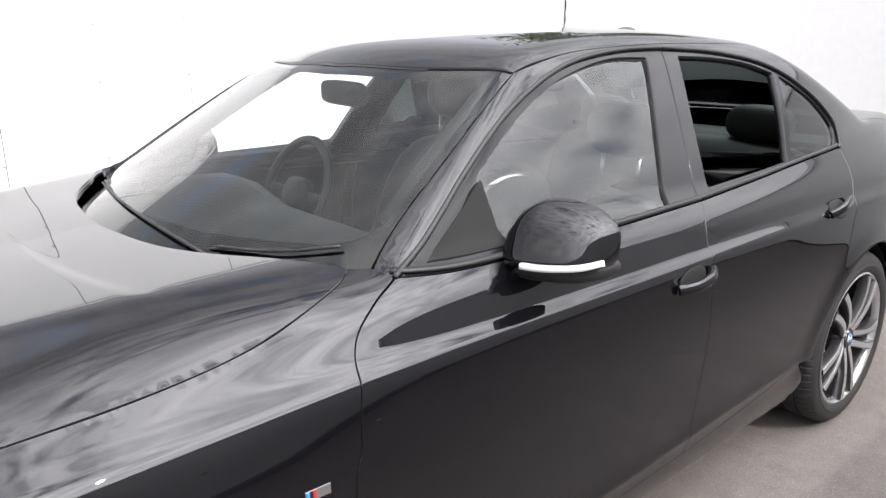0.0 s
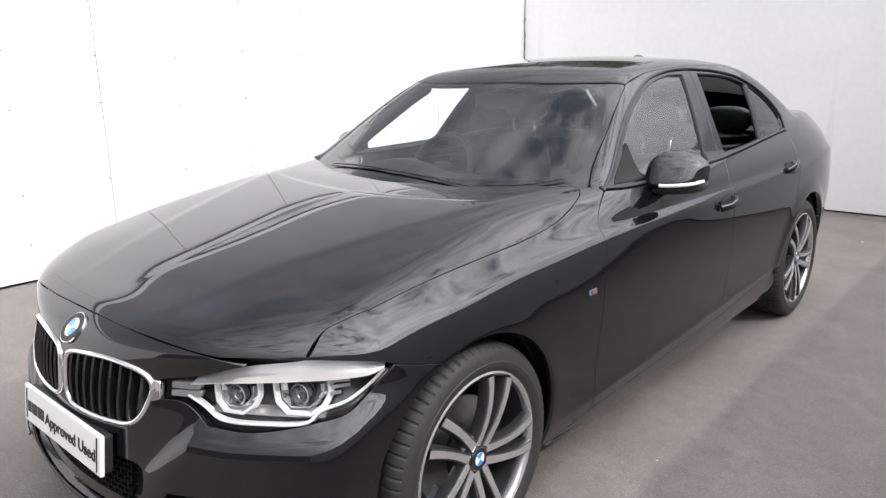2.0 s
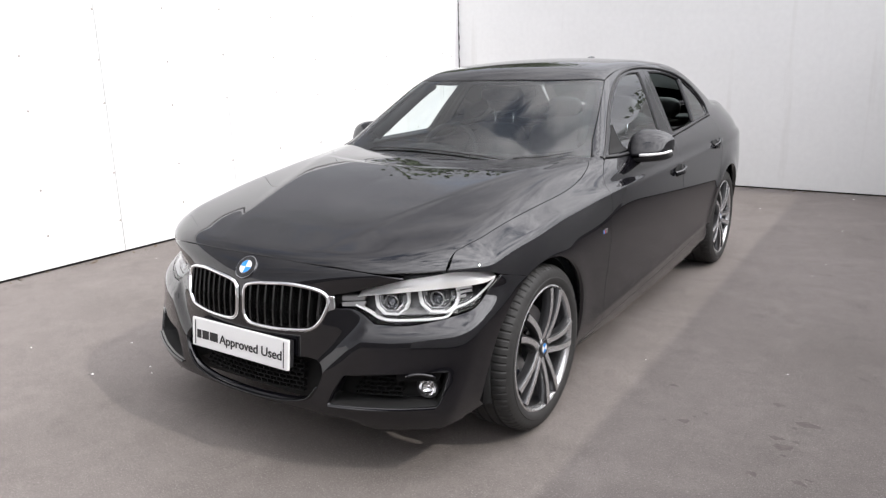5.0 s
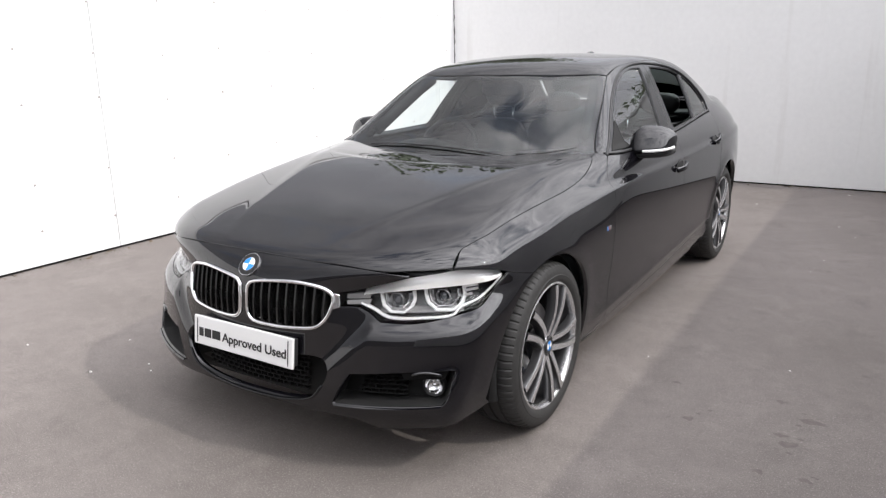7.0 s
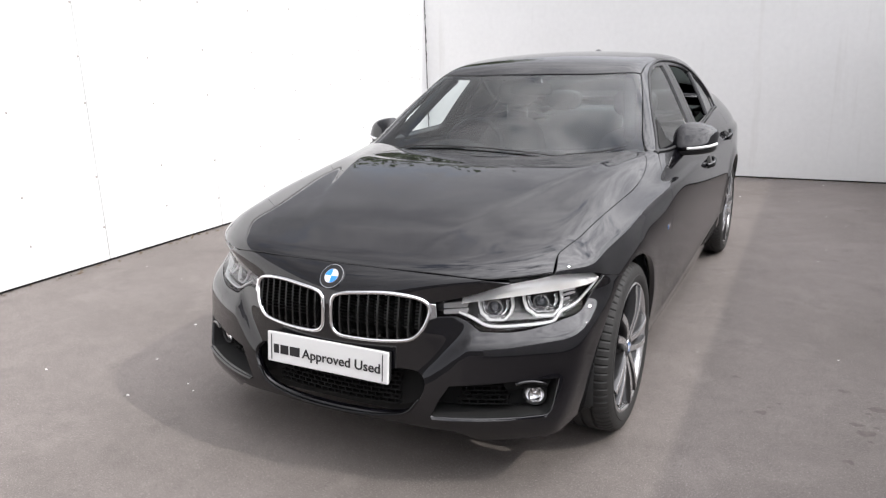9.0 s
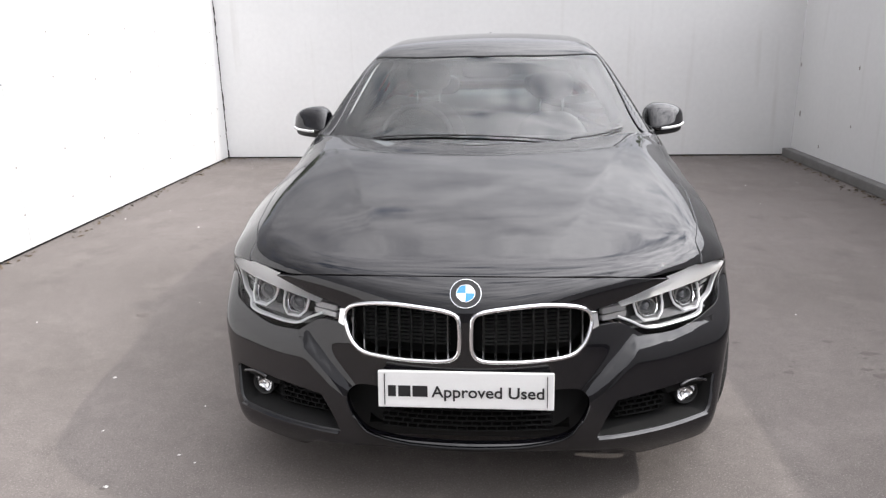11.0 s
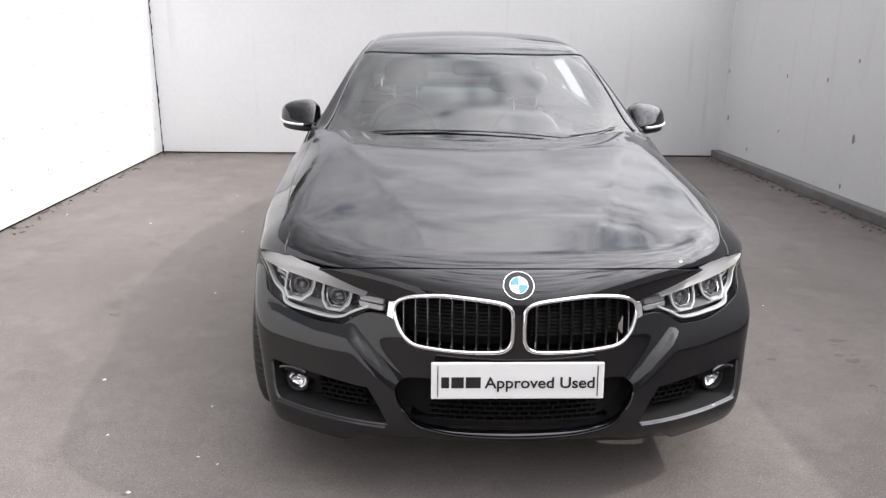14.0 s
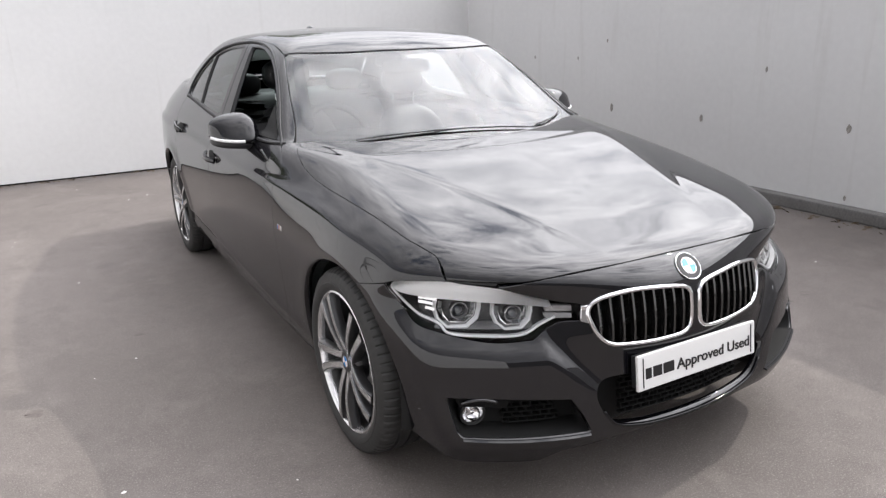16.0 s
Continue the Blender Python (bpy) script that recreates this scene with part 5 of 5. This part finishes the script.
def build_mirror(s):
    bm = bmesh.new()
    vs = blob(bm, (0, 0, 0), (.102, .080, .084), 3.6, 28)
    for v in vs:
        x, y, z = v.co
        t = (x + .102) / .204
        z *= (1.0 - .42 * t ** 2.6) * (.86 + .14 * min(1, t / .25)) if z > 0 else 1.0
        if z < 0:
            z *= .66 - .05 * t
        y += .50 * max(z + .035, 0) * (1 if y < .03 else .25) - .030 * (1 - t) + .040 * t * t
        if y > .035:
            y = .035 + (y - .035) * .25
        v.co = (s * x, y, z + .010 * t)
    shell = part("door_mirror", bm, PAINT, car, "gloss black mirror housing with a clear indicator strip")
    shell.matrix_local = pose(s * .900, 1.050, 1.000, 0, 0, 0)
    # lower black half and arm
    bm = bmesh.new()
    vs = blob(bm, (0, 0, -.052), (.094, .068, .024), 3.0, 16)
    for v in vs:
        t = (v.co.x + .09) / .18
        v.co = (s * v.co.x, v.co.y - .015 * (1 - t) + .035 * t * t, v.co.z + .014 * t)
    part("mirror_base", bm, SATIN, shell)
    pts = curve_through([(s * -.135, -.15, -.068), (s * -.118, -.10, -.062), (s * -.090, -.04, -.058), (s * -.04, -.005, -.056), (s * .02, 0, -.052)], .01)
    v, f = sweep(pts, [(0, 0, 1)] * len(pts), ring_profile(.026, .014, 12))
    part("mirror_arm", mesh_of("mirror_arm", v, f), GLOSS, shell)
    pts = curve_through([(s * -.025, -.094, -.030), (s * .005, -.086, -.029), (s * .040, -.070, -.026), (s * .078, -.040, -.021), (s * .100, .000, -.014)], .008)
    v, f = sweep(pts, [(0, -1, 0)] * len(pts), [(-.0065, -.010), (-.006, .004), (0, .006), (.006, .004), (.0065, -.010)])
    part("indicator", mesh_of("indicator", v, f), AMBER_CLEAR, shell, "clear indicator strip")
    bm = bmesh.new()
    blob(bm, (s * .0, .0545, .002), (.082, .004, .054), 4, 12)
    part("mirror_glass", bm, MIRROR, shell)


build_mirror(1)
build_mirror(-1)


def build_handle(y0, y1, z0, z1):
    ym, zm = (y0 + y1) / 2, (z0 + z1) / 2
    for s in (1, -1):
        flip = np.array([s, 1, 1])
        path = S(*[(y0 + (y1 - y0) * t, z0 + (z1 - z0) * t) for t in np.linspace(0, 1, 9)])
        P, n = np.array(path), gradient(skin, np.array(path))
        lift = np.array([.006, .022, .031, .034, .034, .034, .031, .022, .010])[:, None]
        P = curve_through((P + n * lift) * flip, .008)
        v, f = sweep(P, [(s * .98, 0, .2)] * len(P), [(-.012, -.006), (-.013, .002), (-.008, .007), (.008, .007), (.013, .002), (.012, -.006)])
        h = smooth_shade(part("door_handle", mesh_of("door_handle", v, f), PAINT, car, "body-coloured bar handle"), 50)
        c = np.array(S((ym - .01, zm)))
        nn = gradient(skin, c)[0]
        bm = bmesh.new()
        blob(bm, (0, 0, 0), (.060, .034, .006), 2.2, 12)
        cup = part("handle_cup", bm, DARK, h)
        ax = Vector((0, y1 - y0, z1 - z0)).normalized()
        nv = Vector((s * nn[0], nn[1], nn[2]))
        bx = nv.cross(ax).normalized()
        ax = bx.cross(nv)
        cup.matrix_local = Matrix.Translation(c[0] * flip) @ Matrix((ax, bx, nv)).transposed().to_4x4()


build_handle(1.50, 1.665, .808, .830)
build_handle(2.405, 2.575, .862, .884)


def build_side_badge():
    for s in (1, -1):
        c = np.array(S((.507, .694)))
        n = gradient(skin, c)[0] * (s, 1, 1)
        base = part("wing_badge", box(bmesh.new(), (-.023, -.009, -.001), (.023, .009, .0015), .0008), CHROME, car, "small chrome badge with coloured stripes")
        nv, up = Vector(n), Vector((0, 0, 1))
        ax = up.cross(nv).normalized()
        base.matrix_local = Matrix.Translation(c[0] * (s, 1, 1)) @ Matrix((ax, nv.cross(ax), nv)).transposed().to_4x4()
        for i, m in enumerate((BADGE_BLUE, INK, BADGE_RED)):
            part("stripe", box(bmesh.new(), (-.021 + i * .006, -.008, .0012), (-.016 + i * .006, .008, .0022)), m, base)


build_side_badge()


def build_wiper(x0, y0, x1, y1, name="wiper"):
    a, b = np.array(C((x0, y0))[0]), np.array(C((x1, y1))[0])
    up = np.array([0, -.45, .9])
    pts = np.array(C(*[(x0 + (x1 - x0) * t, y0 + (y1 - y0) * t - .018 * math.sin(math.pi * t)) for t in np.linspace(0, 1, 14)])) + up * .004
    blade = tube(name, pts, .0032, SATIN, car, tuple(up), 8, label="black flat wiper blade and arm")
    k = np.sign(x1 - x0)
    root = np.array((x0 - .02 * k, y0 - .006, float(C((x0, y0))[0][2]) - .004))
    tip = pts[len(pts) // 2] + up * .003
    arm = curve_through([root, root + (tip - root) * .35, tip], .02)
    tube("wiper_arm", arm, .0026, SATIN, blade, tuple(up), 8, flat=.6)


build_wiper(.40, .580, .645, .700)
build_wiper(-.50, .612, .40, .560)



def build_antenna():
    bm = bmesh.new()
    vs = blob(bm, (0, 0, 0), (.022, .095, .040), 2.0, 14)
    for v in vs:
        x, y, z = v.co
        z = max(z, -.01)
        v.co = (x * (1 - .5 * max(z, 0) / .055), y + max(z, 0) * .9 - .01, z)
    ob = part("antenna_fin", bm, PAINT, car)
    ob.matrix_local = pose(0, 2.50, float(C((0, 2.50))[0][2]) - .006)


build_antenna()


# ---- cabin ----
def build_cabin():
    part("cabin_floor", box(bmesh.new(), (-.70, .50, .25), (.70, 3.2, .30), .02), CABIN, car)
    bm = bmesh.new()
    sec = [(.545, .55), (.56, .90), (.66, .935), (.80, .948), (.93, .945), (1.00, .915), (1.02, .83), (.98, .70), (.94, .55)]
    xs = np.linspace(-.735, .735, 15)
    rows = []
    for x in xs:
        hood = .045 * math.exp(-((x + .37) / .17) ** 4)
        sink = 1 - .08 * (abs(x) / .735) ** 4
        rows.append([bm.verts.new((x, y + .10 * (x / .735) ** 2 * (1 if y < .8 else .4), (z + (hood if .75 < y < 1.01 and z > .85 else 0)) * sink)) for y, z in sec])
    for a, b in zip(rows, rows[1:]):
        for j in range(len(sec) - 1):
            bm.faces.new((a[j], a[j + 1], b[j + 1], b[j]))
    for f in bm.faces:
        f.smooth = True
    part("dashboard", bm, CABIN, car, "black soft-touch dashboard")
    # steering wheel on the car's right
    m = pose(-.37, 1.17, .895, 66, 0, 0)
    ring = [(.185 * math.cos(a), .185 * math.sin(a), 0) for a in np.linspace(0, 2 * math.pi, 48, endpoint=False)]
    wheel = tube("steering_wheel", ring, .016, SEAT, car, (0, 0, 1), 10, True, "black leather steering wheel")
    wheel.matrix_local = m
    bm = bmesh.new()
    blob(bm, (0, 0, -.01), (.070, .055, .03), 3, 12)
    part("airbag_boss", bm, CABIN, wheel)
    for a in (0, 180, 270):
        pts = [(.05 * math.cos(radians(a)), .05 * math.sin(radians(a)), -.008), (.18 * math.cos(radians(a)), .18 * math.sin(radians(a)), 0)]
        tube("wheel_arm", np.linspace(pts[0], pts[1], 4), .014, CABIN, wheel, (0, 0, 1), 8, flat=.5)

    def seat(x, y, lift):
        st = empty("front_seat", "", "", car)
        st["label"] = "black leather front seat with headrest"
        st.matrix_local = pose(x, y, .28 + lift)
        bm = bmesh.new()
        blob(bm, (0, -.20, .16), (.255, .28, .10), 3.2, 14)
        part("seat_cushion", bm, SEAT, st)
        bm = bmesh.new()
        vs = blob(bm, (0, 0, .34), (.255, .075, .36), 3.2, 18)
        for v in vs:
            t = (v.co.z + .02) / .72
            v.co.x *= 1 - .25 * max(0, t - .55)
            v.co.y += .20 * t - .02 + .05 * (abs(v.co.x) / .255) ** 2 * -1
        part("seat_back", bm, SEAT, st)
        head = bmesh.new()
        blob(head, (0, .215, .855), (.135, .055, .085), 2.8, 14)
        part("headrest", head, SEAT, st)
        for q in (-.07, .07):
            tube("headrest_post", [(q, .200, .66), (q, .205, .72), (q, .212, .80)], .007, CHROME, st, (0, 1, 0), 10, label="chrome headrest post")

    seat(-.37, 1.70, .05)
    seat(.39, 1.76, -.02)
    bench = empty("rear_seat", "", "", car)
    bench["label"] = "black leather rear bench with headrests"
    bm = bmesh.new()
    blob(bm, (0, 2.50, .46), (.66, .26, .11), 4, 16)
    part("seat_cushion", bm, SEAT, bench)
    bm = bmesh.new()
    vs = blob(bm, (0, 2.80, .74), (.66, .09, .27), 4, 18)
    for v in vs:
        v.co.y += .30 * (v.co.z - .5)
    part("seat_back", bm, SEAT, bench)
    for x in (-.38, .38):
        bm = bmesh.new()
        blob(bm, (x, 2.93, 1.07), (.14, .05, .075), 2.8, 14)
        part("headrest", bm, SEAT, bench)
    part("parcel_shelf", box(bmesh.new(), (-.60, 2.95, .985), (.60, 3.25, 1.01), .01), CABIN, car)
    panel("headlining", HEADLINER, car, TOP, both([C((0, 1.17), (.30, 1.19), (.53, 1.28)), C((.53, 1.28), (.52, 1.8), (.49, 2.55)), C((.49, 2.55), (0, 2.64))]), F=cabin, off=.045, rim=False, step=.06)
    panel("door_card", CABIN, car, SIDE, [S((.76, .965), (1.2, .97), (1.70, .98)), S((1.70, .98), (1.66, .45)), S((1.66, .45), (.66, .42)), S((.66, .42), (.76, .965))], side=2, off=.085, rim=False, step=.06)
    panel("door_card", CABIN, car, SIDE, [S((1.75, .98), (2.2, 1.0), (2.60, 1.02)), S((2.60, 1.02), (2.48, .70), (2.30, .45)), S((2.30, .45), (1.72, .45)), S((1.72, .45), (1.75, .98))], side=2, off=.085, rim=False, step=.06)
    # inner mirror and its foot on the screen
    bm = bmesh.new()
    blob(bm, (0, 0, 0), (.125, .022, .034), 5, 14)
    im = part("inner_mirror", bm, SATIN, car, "black interior mirror")
    im.matrix_local = pose(.01, 1.13, 1.245, 0, 0, -8)
    for s in (1, -1):
        panel("sun_visor", HEADLINER, car, TOP, [[(s * x, y, 1) for x, y in q] for q in (((.10, 1.20), (.46, 1.27)), ((.46, 1.27), (.44, 1.40)), ((.44, 1.40), (.10, 1.36)), ((.10, 1.36), (.10, 1.20)))], F=cabin, off=.065, rim=False, step=.05)
        tube("pillar_trim", np.array(C((.665, .80), (.625, .95), (.58, 1.12), (.55, 1.22))) * (s, 1, 1) - np.array((s * .03, -.03, .03)), .032, CABIN, car, (0, 0, 1), 10)


build_cabin()


# ---- the cowl, doors and screen stand a little further back than the nose ----
def set_back(x, y, z):
    """How far a point of the car lies behind its place on the skin's own scale."""
    hold = min(max((z - .70) / .12, 0), 1)
    y0 = .36 + hold * (.12 - .26 * min((x / .75) ** 2, 1.2))
    t = min(max((y - y0) / .28, 0), 1)
    fade = min(max((2.3 - y) / 1.15, 0), 1)
    return .062 * t * t * (3 - 2 * t) * fade * fade * (3 - 2 * fade)


def shift_back(ob):
    for child in ob.children:
        if child.name.startswith("wheel") and child.type == "EMPTY":
            continue
        if child.matrix_local == Matrix.Identity(4):
            if child.type == "MESH":
                for v in child.data.vertices:
                    v.co.y += set_back(*v.co)
            shift_back(child)
        else:
            m = child.matrix_local.copy()
            m.translation.y += set_back(*m.translation)
            child.matrix_local = m


bpy.context.view_layer.update()
shift_back(car)


# ---- yard details ----
def wall_spots():
    """Rust-stained fixings of the right-hand wall."""
    rng = random.Random(4)
    for y, z, r in ((3.42, .60, .026), (5.92, .50, .022), (6.04, 1.03, .014), (4.68, 1.05, .014), (3.95, 1.06, .012), (4.70, .50, .008), (3.50, .17, .016), (3.52, 1.24, .012), (.97, .65, .022), (.93, .14, .014), (1.7, 1.04, .014), (2.3, .60, .02),
                    (5.35, .21, .012), (-.2, .62, .02)):
        bm = bmesh.new()
        n = 14
        c = bm.verts.new((0, 0, 0))
        ring = [bm.verts.new((0, r * (.55 + .35 * rng.random()) * math.cos(2 * math.pi * i / n), r * (1 + .5 * rng.random()) * math.sin(2 * math.pi * i / n) * (1.3 if math.sin(2 * math.pi * i / n) < 0 else 1))) for i in range(n)]
        for i in range(n):
            bm.faces.new((c, ring[i], ring[(i + 1) % n]))
        g = bmesh.ops.extrude_face_region(bm, geom=bm.faces[:])
        bmesh.ops.translate(bm, verts=[v for v in g["geom"] if isinstance(v, bmesh.types.BMVert)], vec=(-.004, 0, 0))
        spot = part("rust_stain", bm, STAIN, wall_right)
        spot.matrix_world = Matrix.Translation((right_x(y) - .001, y, z))


wall_spots()


def litter():
    """Leaf litter and grit along the foot of the walls."""
    rng = random.Random(7)
    verts, faces = [], []
    for _ in range(520):
        side = rng.choice("brrl")
        if side == "b":
            x, y = rng.uniform(LEFT_X, RIGHT_X), BACK_Y - abs(rng.gauss(0, .05)) - .01
        elif side == "r":
            y = rng.uniform(-1, BACK_Y)
            x = right_x(y) - .115 - abs(rng.gauss(0, .07))
        else:
            y = rng.uniform(-1, BACK_Y)
            x = left_x(y) + abs(rng.gauss(0, .05)) + .015
        s, a = rng.uniform(.006, .022), rng.uniform(0, 6.3)
        k = len(verts)
        h = rng.uniform(.003, .012)
        for q in range(4):
            verts.append((x + s * math.cos(a + q * 1.57) * (1.5 if q % 2 else .7), y + s * math.sin(a + q * 1.57) * (1.5 if q % 2 else .7), .002 + h * (q % 3 == 0)))
        verts.append((x, y, .001))
        faces += [(k, k + 1, k + 2, k + 3), (k, k + 1, k + 4), (k + 2, k + 3, k + 4)]
    ob = part("leaf_litter", mesh_of("leaf_litter", verts, faces, smooth=False), DEBRIS, None, "brown leaf litter and grit along the walls")
    tagged(ob, category="litter", kind="stuff")


litter()


def tree(x, y, height, seed, leafy):
    """A tapered trunk with forking limbs and loose clumps of leaves."""
    rng = random.Random(seed)
    root = empty("tree", "tall tree beyond the wall with sparse green leaves", "tree")
    root.matrix_world = pose(x, y, 0)
    bm = bmesh.new()
    tips = []

    def limb(p, d, length, r, depth):
        pts, rad = [p], [r]
        q, e = p.copy(), d.copy()
        for i in range(5):
            e = (e + Vector((rng.gauss(0, .16), rng.gauss(0, .16), rng.gauss(.03, .10)))).normalized()
            q = q + e * length / 5
            pts.append(q.copy())
            rad.append(r * (1 - .12 * (i + 1)))
        n = 7 if depth < 2 else 4
        rings = []
        for i, c in enumerate(pts):
            t = (pts[min(i + 1, 5)] - pts[max(i - 1, 0)]).normalized()
            a = t.orthogonal().normalized()
            b = t.cross(a)
            rings.append([bm.verts.new(c + rad[i] * (a * math.cos(6.283 * k / n) + b * math.sin(6.283 * k / n))) for k in range(n)])
        for u, v in zip(rings, rings[1:]):
            for k in range(n):
                bm.faces.new((u[k], u[(k + 1) % n], v[(k + 1) % n], v[k]))
        if depth >= 3:
            tips.extend(pts[2:])
        if depth < 5:
            for _ in range(3 if depth < 4 else 2):
                i = rng.randint(2, 5)
                nd = (e + Vector((rng.gauss(0, .7), rng.gauss(0, .7), rng.gauss(.15, .4)))).normalized()
                limb(pts[i].copy(), nd, length * rng.uniform(.55, .8), rad[i] * .62, depth + 1)

    limb(Vector((0, 0, -.1)), Vector((0, 0, 1)), height * .42, height * .022, 0)
    part("trunk", bm, BARK, root)
    verts, faces = [], []
    for c in tips:
        for _ in range(leafy):
            p = c + Vector((rng.gauss(0, .35), rng.gauss(0, .35), rng.gauss(0, .30)))
            s = rng.uniform(.06, .16)
            a = Vector((rng.gauss(0, 1), rng.gauss(0, 1), rng.gauss(0, 1))).normalized()
            b = a.orthogonal().normalized() * s
            k = len(verts)
            verts += [p - a * s, p + b * .6, p + a * s, p - b * .6]
            faces.append((k, k + 1, k + 2, k + 3))
    if faces:
        part("crown", mesh_of("crown", verts, faces, smooth=False), LEAF, root)


tree(-9.0, 12.5, 9.5, 3, 4)
tree(4.0, 15.0, 5.4, 11, 4)


def ground_marks():
    """Oil drips, dark blotches and pale scraps on the tarmac."""
    rng = random.Random(12)
    spots = [(1.77, 0.53, 0.05), (1.71, 0.3, 0.05), (1.8, 0.07, 0.03), (1.64, 0.66, 0.03), (1.92, 1.11, 0.025), (1.6, 2.81, 0.03), (1.34, 0.32, 0.035), (-1.38, 1.48, 0.035), (-1.86, 0.87, 0.06), (1.68, 0.36, 0.03), (1.65, 0.05, 0.03), (1.21, 0.63, 0.025), (-1.23, -0.67, 0.015)]
    for x, y, r in spots:
        for k in range(rng.randint(1, 4)):
            rr = r * .6 * (1 if k == 0 else rng.uniform(.15, .45))
            cx, cy = x + (rng.gauss(0, r * 1.3) if k else 0), y + (rng.gauss(0, r * 1.3) if k else 0)
            n = 18
            ph = rng.uniform(0, 6)
            rim = [(cx + rr * (1 + .28 * math.sin(2 * a + ph) + rng.uniform(-.16, .16)) * math.cos(a) * 1.25, cy + rr * (1 + .28 * math.sin(3 * a + ph) + rng.uniform(-.16, .16)) * math.sin(a) * .8)
                   for a in [2 * math.pi * i / n for i in range(n)]]
            verts = [(cx, cy, .0016)] + [(px, py, .0008) for px, py in rim]
            part("oil_mark", mesh_of("oil_mark", verts, [(0, i + 1, (i + 1) % n + 1) for i in range(n)]), OIL, ground)
    for x, y, r in ((2.93, 1.76, .022), (-1.84, -.63, .006), (-1.22, -.66, .007)):
        rim = [(x + r * (1.5 + rng.uniform(-.3, .3)) * math.cos(a), y + r * (.8 + rng.uniform(-.3, .3)) * math.sin(a), .0012) for a in [2 * math.pi * i / 9 for i in range(9)]]
        part("paper_scrap", mesh_of("paper_scrap", rim + [(x, y, .008)], [(i, (i + 1) % 9, 9) for i in range(9)], smooth=False), SCRAP, ground)
    verts, faces = [], []
    for _ in range(90):
        x, y = rng.uniform(-3.2, 3.1), rng.uniform(-4, 5.8)
        if abs(x) < .95 and -.9 < y < 3.9:
            continue
        s, a, k = rng.choice((.003, .004, .005, .006, .009)), rng.uniform(0, 6.3), len(verts)
        for q in range(5):
            verts.append((x + s * math.cos(a + q * 1.256) * rng.uniform(.6, 1.4), y + s * math.sin(a + q * 1.256) * rng.uniform(.6, 1.4), .0006))
        verts.append((x, y, .0006 + s * .6))
        faces += [(k + q, k + (q + 1) % 5, k + 5) for q in range(5)]
    tagged(part("grit", mesh_of("grit", verts, faces, smooth=False), SCRAP, None, "pale grit and scraps scattered over the tarmac"), category="grit", kind="stuff")


ground_marks()
